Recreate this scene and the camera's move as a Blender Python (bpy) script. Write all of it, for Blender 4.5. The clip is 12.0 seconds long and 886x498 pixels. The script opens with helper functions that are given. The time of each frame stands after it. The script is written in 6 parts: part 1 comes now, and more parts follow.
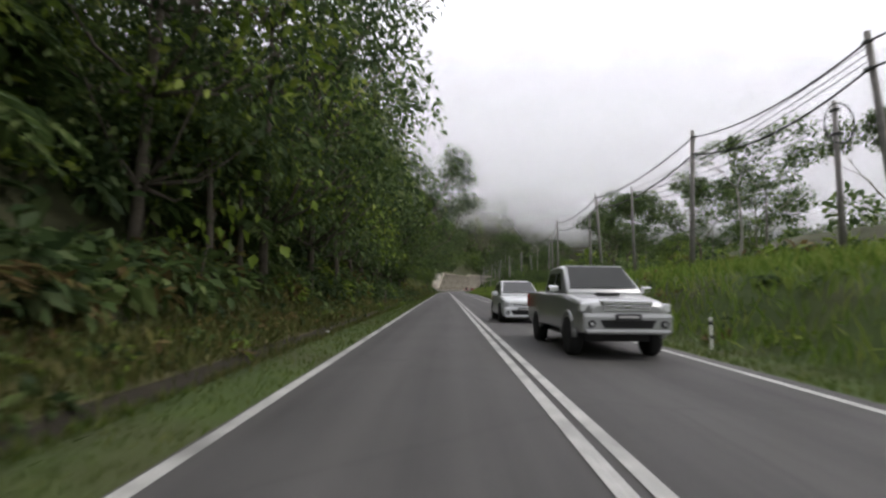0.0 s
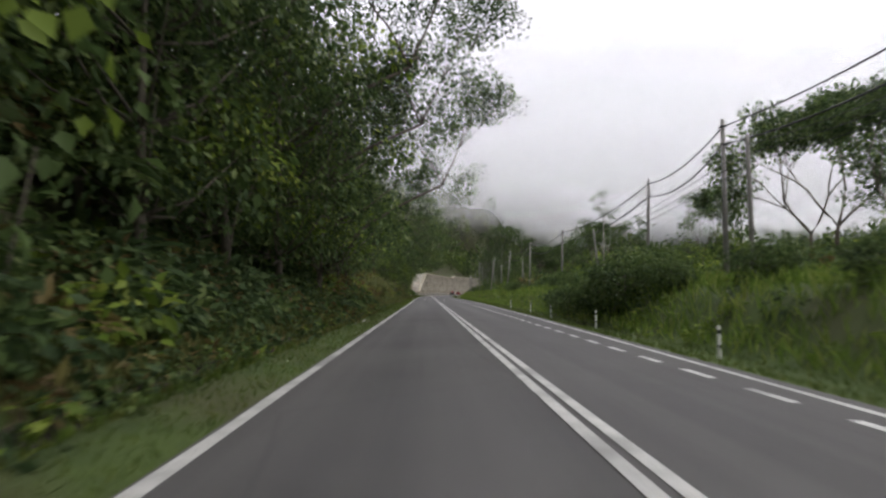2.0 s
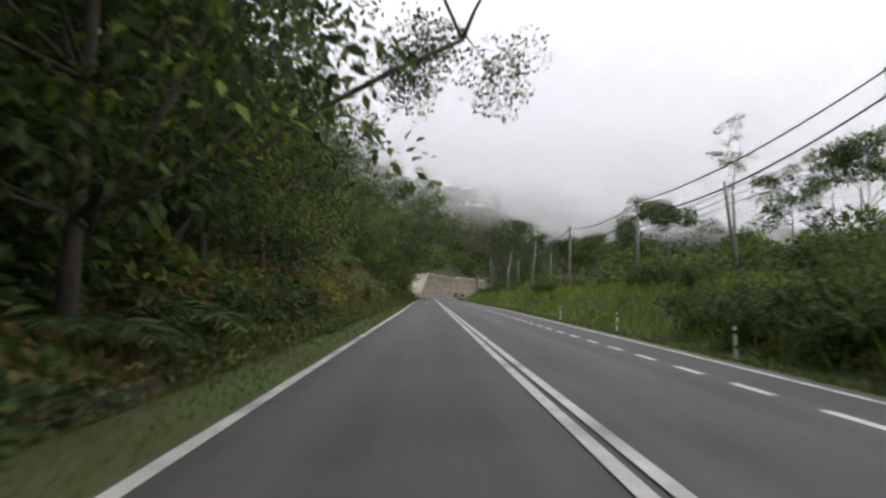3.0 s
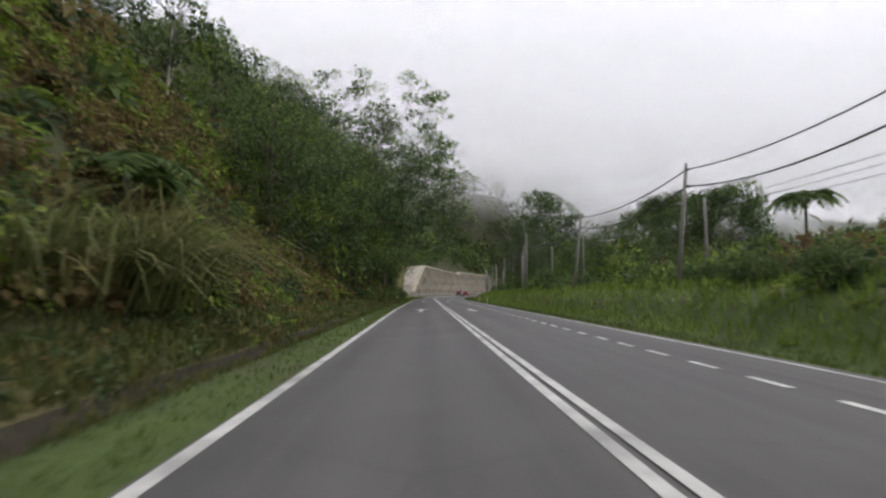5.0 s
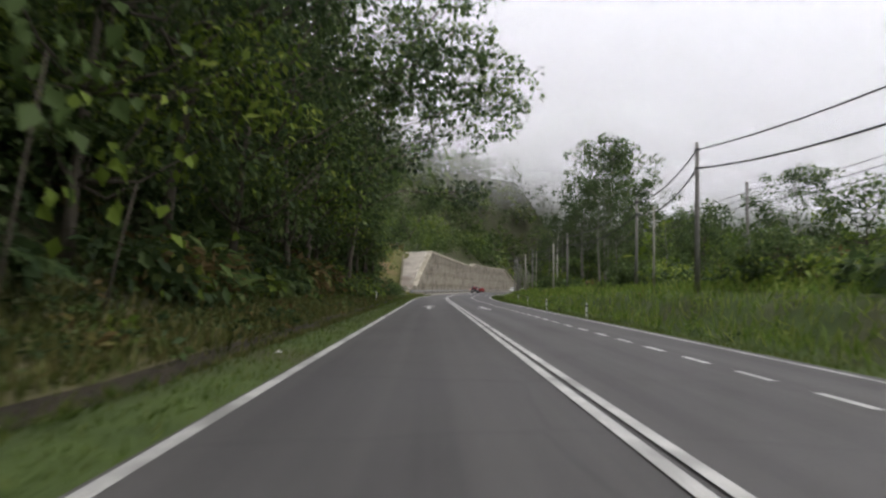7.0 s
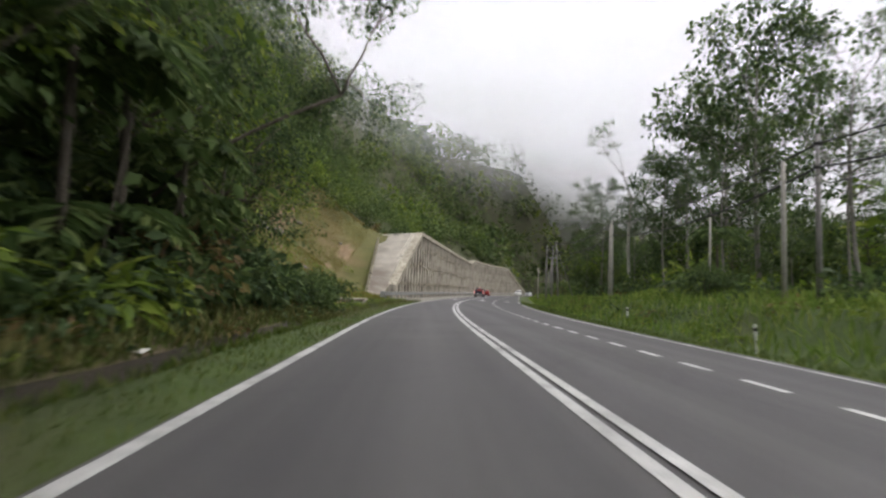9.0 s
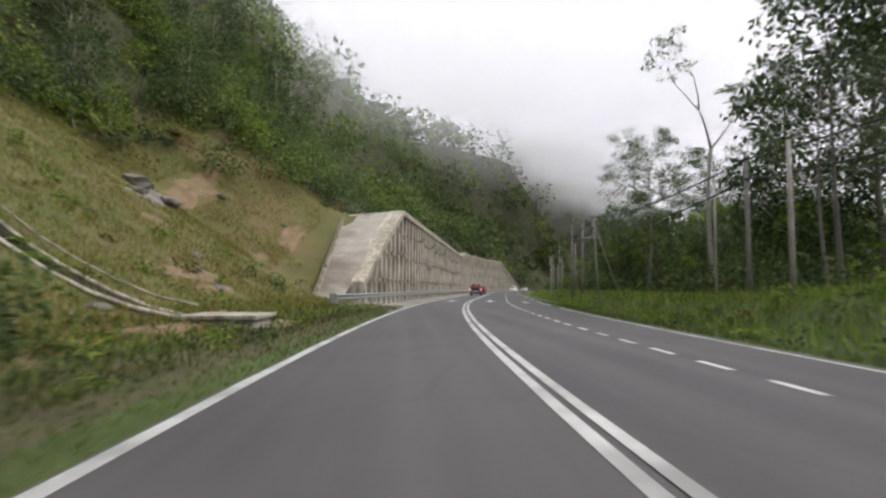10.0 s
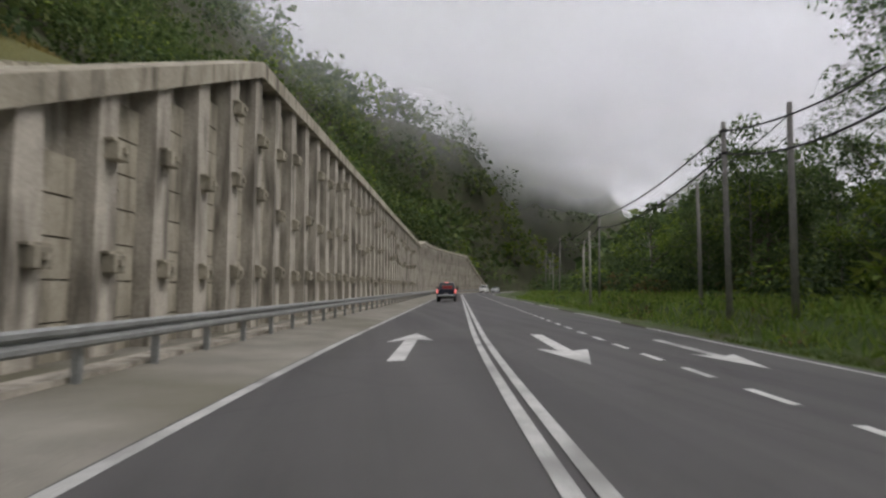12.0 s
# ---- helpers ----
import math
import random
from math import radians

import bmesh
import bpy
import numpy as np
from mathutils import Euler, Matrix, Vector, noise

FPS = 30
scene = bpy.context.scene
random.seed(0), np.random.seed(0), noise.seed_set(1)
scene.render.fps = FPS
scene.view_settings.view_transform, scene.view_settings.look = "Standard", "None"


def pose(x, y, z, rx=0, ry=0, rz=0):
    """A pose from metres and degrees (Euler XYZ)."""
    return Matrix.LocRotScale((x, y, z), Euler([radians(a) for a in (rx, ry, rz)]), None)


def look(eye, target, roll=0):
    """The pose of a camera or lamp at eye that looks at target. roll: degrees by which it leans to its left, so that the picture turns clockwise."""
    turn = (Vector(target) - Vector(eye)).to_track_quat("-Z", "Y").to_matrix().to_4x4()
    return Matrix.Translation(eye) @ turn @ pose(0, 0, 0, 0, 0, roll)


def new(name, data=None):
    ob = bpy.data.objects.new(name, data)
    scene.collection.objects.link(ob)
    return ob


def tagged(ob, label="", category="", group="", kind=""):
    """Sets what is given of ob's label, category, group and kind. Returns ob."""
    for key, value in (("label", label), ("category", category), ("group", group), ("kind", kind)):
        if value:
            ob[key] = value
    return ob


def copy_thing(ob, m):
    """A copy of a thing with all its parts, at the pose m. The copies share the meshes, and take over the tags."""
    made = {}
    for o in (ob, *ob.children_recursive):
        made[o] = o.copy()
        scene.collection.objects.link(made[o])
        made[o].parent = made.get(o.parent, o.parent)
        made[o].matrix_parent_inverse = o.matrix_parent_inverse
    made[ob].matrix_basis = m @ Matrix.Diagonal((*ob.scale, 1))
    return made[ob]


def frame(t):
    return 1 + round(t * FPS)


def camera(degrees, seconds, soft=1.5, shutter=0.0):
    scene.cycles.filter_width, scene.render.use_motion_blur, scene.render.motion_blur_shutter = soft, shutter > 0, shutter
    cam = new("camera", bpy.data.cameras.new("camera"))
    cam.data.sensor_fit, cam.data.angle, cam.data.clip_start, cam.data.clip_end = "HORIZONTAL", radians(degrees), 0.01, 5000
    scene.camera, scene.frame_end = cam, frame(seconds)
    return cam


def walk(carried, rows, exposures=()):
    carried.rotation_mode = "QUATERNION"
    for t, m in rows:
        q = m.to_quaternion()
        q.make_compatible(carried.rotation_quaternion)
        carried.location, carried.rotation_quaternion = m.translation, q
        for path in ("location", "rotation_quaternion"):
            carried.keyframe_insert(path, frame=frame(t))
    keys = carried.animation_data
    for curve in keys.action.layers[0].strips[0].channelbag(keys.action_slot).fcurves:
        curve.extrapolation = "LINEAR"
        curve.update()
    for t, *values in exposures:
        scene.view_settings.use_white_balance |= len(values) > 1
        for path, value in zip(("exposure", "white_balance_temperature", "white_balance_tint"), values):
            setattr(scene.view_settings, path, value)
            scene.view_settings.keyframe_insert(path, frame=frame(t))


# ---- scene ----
cam = camera(77.0, 12.0, soft=2.4, shutter=0.2)
PATH = [
    (0, (-1.19, -2.447, 1.258), (-1.198, -0.452, 1.401), -0.7),
    (0.5, (-1.332, 8.61, 1.257), (-1.313, 10.604, 1.4), -0.5),
    (1, (-1.425, 19.722, 1.269), (-1.391, 21.716, 1.414), -0.2),
    (1.5, (-1.505, 30.55, 1.246), (-1.46, 32.544, 1.392), -0.2),
    (2, (-1.537, 41.253, 1.256), (-1.48, 43.246, 1.411), 0.0),
    (2.5, (-1.516, 51.812, 1.255), (-1.462, 53.805, 1.417), 0.2),
    (3, (-1.452, 62.158, 1.228), (-1.402, 64.15, 1.39), 0.1),
    (5, (-1.613, 104.699, 1.238), (-1.549, 106.692, 1.393), -0.2),
    (5.5, (-1.566, 115.667, 1.217), (-1.516, 117.661, 1.366), -0.1),
    (6, (-1.647, 126.42, 1.248), (-1.603, 128.414, 1.398), 0.3),
    (6.5, (-1.812, 136.812, 1.217), (-1.759, 138.806, 1.366), 0.4),
    (7, (-1.789, 146.903, 1.221), (-1.747, 148.898, 1.36), 1.0),
    (9, (-1.66, 187.075, 1.092), (-1.583, 189.069, 1.239), 2.0),
    (9.5, (-1.494, 197.367, 1.218), (-1.393, 199.359, 1.359), 1.0),
    (10, (-1.369, 207.678, 1.101), (-1.234, 209.669, 1.241), 0.3),
    (10.5, (-0.889, 217.527, 1.241), (-0.726, 219.515, 1.386), -0.1),
    (11, (-0.209, 227.037, 1.226), (-0.012, 229.022, 1.364), -0.2),
    (11.5, (0.713, 236.425, 1.249), (0.968, 238.404, 1.386), -0.4),
    (12, (1.801, 244.949, 1.26), (2.099, 246.922, 1.399), 0.0),
]
walk(cam, [(t, look(eye, aim, roll)) for t, eye, aim, roll in PATH],
     [(t, stops, 6500, 12) for t, stops in ((0.0, 0.12), (2.5, 0.16), (3.2, 0.22), (5.0, 0.14), (7.0, 0.24), (9.0, 0.48), (9.6, 0.60), (10.2, 0.44), (11.0, 0.15), (12.0, -0.08))])

# world: closed white overcast with one thin blue gap, low clouds
world = bpy.data.worlds.new("overcast")
scene.world = world
world.use_nodes = True
wn, wl = world.node_tree.nodes, world.node_tree.links
wn.clear()
w_out = wn.new("ShaderNodeOutputWorld")
w_bg = wn.new("ShaderNodeBackground")
w_sky = wn.new("ShaderNodeTexSky")
w_sky.sky_type = "NISHITA"
w_sky.sun_disc = False
w_sky.sun_elevation = radians(53)
w_sky.sun_rotation = radians(68)
w_gain = wn.new("ShaderNodeVectorMath")
w_gain.operation = "SCALE"
w_gain.inputs["Scale"].default_value = 0.14
w_co = wn.new("ShaderNodeTexCoord")
w_map = wn.new("ShaderNodeMapping")
w_map.inputs["Scale"].default_value = (1.0, 1.0, 1.0)
w_noise = wn.new("ShaderNodeTexNoise")
w_noise.inputs["Scale"].default_value = 2.2
w_noise.inputs["Detail"].default_value = 7
w_noise.inputs["Roughness"].default_value = 0.55
w_ramp = wn.new("ShaderNodeValToRGB")
w_ramp.color_ramp.elements[0].position = 0.30
w_ramp.color_ramp.elements[0].color = (0.60, 0.61, 0.65, 1)
w_ramp.color_ramp.elements[1].position = 0.62
w_ramp.color_ramp.elements[1].color = (0.91, 0.915, 0.93, 1)
w_gap = wn.new("ShaderNodeVectorMath")   # a gap in the cloud, ahead and to the right
w_gap.operation = "DISTANCE"
w_gap.inputs[1].default_value = (0.318, 0.853, 0.414)
w_tear = wn.new("ShaderNodeTexNoise")
w_tear.inputs["Scale"].default_value = 9.0
w_tear.inputs["Detail"].default_value = 5
w_rag = wn.new("ShaderNodeMath")
w_rag.operation = "MULTIPLY_ADD"
w_rag.inputs[1].default_value = 0.16
w_cut = wn.new("ShaderNodeMapRange")
w_cut.inputs["From Min"].default_value = 0.165
w_cut.inputs["From Max"].default_value = 0.105
w_cut.inputs["To Max"].default_value = 0.75
w_mix = wn.new("ShaderNodeMix")
w_mix.data_type = "RGBA"
wl.new(w_co.outputs["Generated"], w_map.inputs["Vector"])
wl.new(w_map.outputs[0], w_noise.inputs["Vector"])
wl.new(w_co.outputs["Generated"], w_gap.inputs[0])
wl.new(w_co.outputs["Generated"], w_tear.inputs["Vector"])
wl.new(w_tear.outputs["Fac"], w_rag.inputs[0])
wl.new(w_gap.outputs["Value"], w_rag.inputs[2])
wl.new(w_noise.outputs["Fac"], w_ramp.inputs["Fac"])
wl.new(w_rag.outputs[0], w_cut.inputs["Value"])
wl.new(w_sky.outputs[0], w_gain.inputs[0])
wl.new(w_cut.outputs[0], w_mix.inputs["Factor"])
wl.new(w_ramp.outputs[0], w_mix.inputs["A"])
wl.new(w_gain.outputs[0], w_mix.inputs["B"])
wl.new(w_mix.outputs["Result"], w_bg.inputs["Color"])
wl.new(w_bg.outputs[0], w_out.inputs["Surface"])

sun_data = bpy.data.lights.new("sun", "SUN")
sun_data.energy, sun_data.angle, sun_data.color = 1.5, radians(28), (1.0, 0.96, 0.90)
sun = new("sun", sun_data)
sun.matrix_world = look((58, 16, 80), (0, 30, 0))

# ---- materials ----
def nodes_of(name):
    m = bpy.data.materials.new(name)
    m.use_nodes = True
    nt = m.node_tree
    return m, nt.nodes, nt.links, nt.nodes["Principled BSDF"]


def surface(name, dark, light, rough=0.8, scale=6.0, fine=60.0, bump=0.3, metal=0.0, depth=0.01, mix=0.5, stain=None):
    """Two scales of noise between two colours, with a fine relief; stain: a third colour in broad patches."""
    m, n, l, b = nodes_of(name)
    co = n.new("ShaderNodeTexCoord")
    big, small = n.new("ShaderNodeTexNoise"), n.new("ShaderNodeTexNoise")
    big.inputs["Scale"].default_value, big.inputs["Detail"].default_value = scale, 6
    small.inputs["Scale"].default_value, small.inputs["Detail"].default_value = fine, 4
    for x in (big, small):
        l.new(co.outputs["Object"], x.inputs["Vector"])
    add = n.new("ShaderNodeMix")
    add.inputs["Factor"].default_value = mix
    l.new(big.outputs["Fac"], add.inputs["A"])
    l.new(small.outputs["Fac"], add.inputs["B"])
    ramp = n.new("ShaderNodeValToRGB")
    ramp.color_ramp.elements[0].position, ramp.color_ramp.elements[1].position = 0.34, 0.66
    ramp.color_ramp.elements[0].color, ramp.color_ramp.elements[1].color = (*dark, 1), (*light, 1)
    l.new(add.outputs["Result"], ramp.inputs["Fac"])
    last = ramp.outputs["Color"]
    if stain:
        broad = n.new("ShaderNodeTexNoise")
        broad.inputs["Scale"].default_value, broad.inputs["Detail"].default_value = scale * 0.23, 5
        l.new(co.outputs["Object"], broad.inputs["Vector"])
        cut = n.new("ShaderNodeMapRange")
        cut.inputs["From Min"].default_value, cut.inputs["From Max"].default_value = 0.48, 0.66
        l.new(broad.outputs["Fac"], cut.inputs["Value"])
        over = n.new("ShaderNodeMix")
        over.data_type = "RGBA"
        over.inputs["B"].default_value = (*stain, 1)
        l.new(cut.outputs[0], over.inputs["Factor"])
        l.new(last, over.inputs["A"])
        last = over.outputs["Result"]
    l.new(last, b.inputs["Base Color"])
    bm_ = n.new("ShaderNodeBump")
    bm_.inputs["Strength"].default_value, bm_.inputs["Distance"].default_value = bump, depth
    l.new(small.outputs["Fac"], bm_.inputs["Height"])
    l.new(bm_.outputs[0], b.inputs["Normal"])
    b.inputs["Roughness"].default_value, b.inputs["Metallic"].default_value = rough, metal
    return m


def leaf_material(name, a, c, e):
    """Leaves: each one its own shade between three greens, waxy, letting some light through."""
    m, n, l, b = nodes_of(name)
    geo = n.new("ShaderNodeNewGeometry")
    ramp = n.new("ShaderNodeValToRGB")
    ramp.color_ramp.elements[0].color, ramp.color_ramp.elements[1].color = (*a, 1), (*e, 1)
    mid = ramp.color_ramp.elements.new(0.6)
    mid.color = (*c, 1)
    l.new(geo.outputs["Random Per Island"], ramp.inputs["Fac"])
    l.new(ramp.outputs["Color"], b.inputs["Base Color"])
    b.inputs["Roughness"].default_value = 0.55
    b.inputs["Specular IOR Level"].default_value = 0.18
    tr, mx = n.new("ShaderNodeBsdfTranslucent"), n.new("ShaderNodeMixShader")
    l.new(ramp.outputs["Color"], tr.inputs["Color"])
    mx.inputs["Fac"].default_value = 0.42
    l.new(b.outputs[0], mx.inputs[1])
    l.new(tr.outputs[0], mx.inputs[2])
    l.new(mx.outputs[0], n["Material Output"].inputs["Surface"])
    return m


def plain(name, colour, rough=0.5, metal=0.0, coat=0.0):
    m, n, l, b = nodes_of(name)
    b.inputs["Base Color"].default_value = (*colour, 1)
    b.inputs["Roughness"].default_value, b.inputs["Metallic"].default_value = rough, metal
    b.inputs["Coat Weight"].default_value = coat
    return m


ASPHALT = surface("asphalt", (0.036, 0.035, 0.0355), (0.070, 0.0675, 0.066), 0.80, 0.35, 70.0, 0.5, depth=0.006, mix=0.45, stain=(0.052, 0.050, 0.052))
def wheel_tracks(m):
    """Long pale and dark streaks along the carriageway, and a few sealed cracks."""
    n, l, b = m.node_tree.nodes, m.node_tree.links, m.node_tree.nodes["Principled BSDF"]
    co, mp, runs, cut, over = (n.new("ShaderNode" + k) for k in ("TexCoord", "Mapping", "TexNoise", "MapRange", "Mix"))
    mp.inputs["Scale"].default_value = (1.15, 0.018, 1.0)
    runs.inputs["Scale"].default_value, runs.inputs["Detail"].default_value = 1.0, 4
    cut.inputs["From Min"].default_value, cut.inputs["From Max"].default_value, cut.inputs["To Max"].default_value = 0.40, 0.66, 0.55
    over.data_type = "RGBA"
    over.inputs["B"].default_value = (0.098, 0.094, 0.091, 1)
    l.new(co.outputs["Object"], mp.inputs["Vector"])
    l.new(mp.outputs[0], runs.inputs["Vector"])
    l.new(runs.outputs["Fac"], cut.inputs["Value"])
    l.new(cut.outputs[0], over.inputs["Factor"])
    l.new(b.inputs["Base Color"].links[0].from_socket, over.inputs["A"])
    cell, thin, dark = n.new("ShaderNodeTexVoronoi"), n.new("ShaderNodeMapRange"), n.new("ShaderNodeMix")
    warp, wob = n.new("ShaderNodeTexNoise"), n.new("ShaderNodeMix")
    warp.inputs["Scale"].default_value = 0.9
    wob.data_type = "VECTOR"
    wob.inputs["Factor"].default_value = 0.12
    l.new(co.outputs["Object"], warp.inputs["Vector"])
    l.new(co.outputs["Object"], wob.inputs["A"])
    l.new(warp.outputs["Color"], wob.inputs["B"])
    cell.feature = "DISTANCE_TO_EDGE"
    cell.inputs["Scale"].default_value = 0.22
    thin.inputs["From Min"].default_value, thin.inputs["From Max"].default_value = 0.010, 0.003
    thin.inputs["To Max"].default_value = 0.18
    dark.data_type = "RGBA"
    dark.inputs["B"].default_value = (0.022, 0.022, 0.023, 1)
    l.new(wob.outputs["Result"], cell.inputs["Vector"])
    l.new(cell.outputs["Distance"], thin.inputs["Value"])
    l.new(thin.outputs[0], dark.inputs["Factor"])
    l.new(over.outputs["Result"], dark.inputs["A"])
    l.new(dark.outputs["Result"], b.inputs["Base Color"])


wheel_tracks(ASPHALT)
LINE_PAINT = surface("worn_line_paint", (0.29, 0.29, 0.28), (0.55, 0.55, 0.53), 0.65, 3.0, 40.0, 0.2, depth=0.003, stain=(0.22, 0.22, 0.21))
PAINT = surface("road_paint", (0.36, 0.36, 0.35), (0.66, 0.66, 0.64), 0.65, 3.0, 40.0, 0.2, depth=0.003, stain=(0.26, 0.26, 0.25))
WORN_PAINT = surface("worn_road_paint", (0.30, 0.30, 0.29), (0.60, 0.60, 0.58), 0.7, 7.0, 45.0, 0.2, depth=0.003, stain=(0.15, 0.15, 0.148))
GRASS = surface("short_grass", (0.030, 0.054, 0.008), (0.068, 0.105, 0.018), 0.95, 1.2, 25.0, 0.8, depth=0.05, stain=(0.056, 0.064, 0.020))
BANK = surface("weedy_bank", (0.042, 0.047, 0.016), (0.105, 0.095, 0.040), 0.95, 1.1, 16.0, 1.0, depth=0.07, stain=(0.075, 0.055, 0.030))
# ditch soil, coloured near black to stand in for the shade down there
DITCH = surface("shaded_ditch_soil", (0.010, 0.009, 0.005), (0.034, 0.027, 0.015), 1.0, 1.4, 18.0, 0.9, depth=0.05)
LITTER = surface("forest_floor", (0.024, 0.030, 0.011), (0.070, 0.070, 0.030), 0.95, 0.9, 14.0, 1.0, depth=0.08, stain=(0.050, 0.066, 0.020))
SLOPE = surface("dry_slope", (0.056, 0.068, 0.016), (0.135, 0.124, 0.038), 0.95, 0.45, 9.0, 1.0, depth=0.10, stain=(0.138, 0.102, 0.044))
SOIL = surface("bare_soil", (0.13, 0.086, 0.046), (0.27, 0.190, 0.112), 0.95, 1.1, 14.0, 1.0, depth=0.08, stain=(0.15, 0.14, 0.06))
ROCK = surface("grey_rock", (0.14, 0.13, 0.115), (0.30, 0.28, 0.25), 0.9, 1.6, 16.0, 1.0, depth=0.08, stain=(0.10, 0.085, 0.06))
SHOULDER = surface("gravel_shoulder", (0.15, 0.140, 0.118), (0.27, 0.255, 0.218), 0.95, 0.8, 45.0, 0.7, depth=0.02, stain=(0.125, 0.118, 0.082))
def streaked(name, dark, light, stain):
    """Weathered concrete: blotches, and dark runs of water down the face."""
    m = surface(name, dark, light, 0.92, 0.9, 14.0, 0.6, depth=0.02, mix=0.35)
    n, l, b = m.node_tree.nodes, m.node_tree.links, m.node_tree.nodes["Principled BSDF"]
    geo, mp, runs = n.new("ShaderNodeNewGeometry"), n.new("ShaderNodeMapping"), n.new("ShaderNodeTexNoise")
    mp.inputs["Scale"].default_value = (2.6, 2.6, 0.42)
    runs.inputs["Scale"].default_value, runs.inputs["Detail"].default_value = 1.0, 7
    l.new(geo.outputs["Position"], mp.inputs["Vector"])
    l.new(mp.outputs[0], runs.inputs["Vector"])
    cut, over = n.new("ShaderNodeMapRange"), n.new("ShaderNodeMix")
    cut.inputs["From Min"].default_value, cut.inputs["From Max"].default_value, cut.inputs["To Max"].default_value = 0.47, 0.68, 0.85
    over.data_type = "RGBA"
    over.inputs["B"].default_value = (*stain, 1)
    l.new(runs.outputs["Fac"], cut.inputs["Value"])
    l.new(cut.outputs[0], over.inputs["Factor"])
    l.new(b.inputs["Base Color"].links[0].from_socket, over.inputs["A"])
    l.new(over.outputs["Result"], b.inputs["Base Color"])
    return m


CONCRETE = streaked("weathered_concrete", (0.28, 0.255, 0.212), (0.54, 0.500, 0.425), (0.11, 0.098, 0.080))
CONCRETE_PALE = streaked("pale_concrete", (0.25, 0.226, 0.175), (0.47, 0.432, 0.345), (0.090, 0.080, 0.060))
APRON = surface("apron_concrete", (0.46, 0.43, 0.375), (0.70, 0.66, 0.58), 0.92, 0.8, 18.0, 0.5, depth=0.015, mix=0.35, stain=(0.30, 0.26, 0.215))
GALVANISED = surface("galvanised_steel", (0.19, 0.198, 0.195), (0.33, 0.338, 0.33), 0.6, 4.0, 40.0, 0.1, 0.35, 0.002)
POLE = surface("weathered_pole", (0.13, 0.125, 0.115), (0.26, 0.25, 0.235), 0.85, 3.0, 40.0, 0.4, depth=0.01)
GREY_BARK = surface("grey_bark", (0.105, 0.098, 0.085), (0.24, 0.225, 0.20), 0.9, 3.0, 30.0, 0.5, depth=0.02)
PALE_BARK = surface("pale_bark", (0.20, 0.19, 0.165), (0.42, 0.40, 0.36), 0.9, 3.0, 30.0, 0.5, depth=0.02)
BARK = surface("bark", (0.055, 0.045, 0.034), (0.15, 0.13, 0.105), 0.95, 3.0, 30.0, 0.8, depth=0.03)
CABLE = plain("black_cable", (0.03, 0.03, 0.032), 0.6)
LEAF = leaf_material("leaf_green", (0.046, 0.080, 0.026), (0.086, 0.135, 0.042), (0.150, 0.195, 0.066))
LEAF_DARK = leaf_material("leaf_dark", (0.030, 0.054, 0.022), (0.056, 0.092, 0.035), (0.100, 0.138, 0.054))
LEAF_LIGHT = leaf_material("leaf_light", (0.085, 0.140, 0.020), (0.160, 0.230, 0.034), (0.250, 0.300, 0.060))
LEAF_DRY = leaf_material("leaf_dry", (0.100, 0.070, 0.032), (0.170, 0.128, 0.052), (0.165, 0.165, 0.050))
LEAF_FAR = leaf_material("leaf_hill", (0.056, 0.092, 0.032), (0.105, 0.155, 0.050), (0.180, 0.215, 0.072))
GRASS_BLADE = leaf_material("grass_blade", (0.105, 0.180, 0.028), (0.175, 0.260, 0.048), (0.270, 0.310, 0.085))
STRAW = leaf_material("straw_blade", (0.15, 0.125, 0.030), (0.24, 0.19, 0.055), (0.32, 0.25, 0.10))
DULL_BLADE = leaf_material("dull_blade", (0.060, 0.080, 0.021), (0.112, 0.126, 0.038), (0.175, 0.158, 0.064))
VERGE_BLADE = leaf_material("verge_blade", (0.048, 0.085, 0.013), (0.086, 0.132, 0.022), (0.150, 0.165, 0.042))


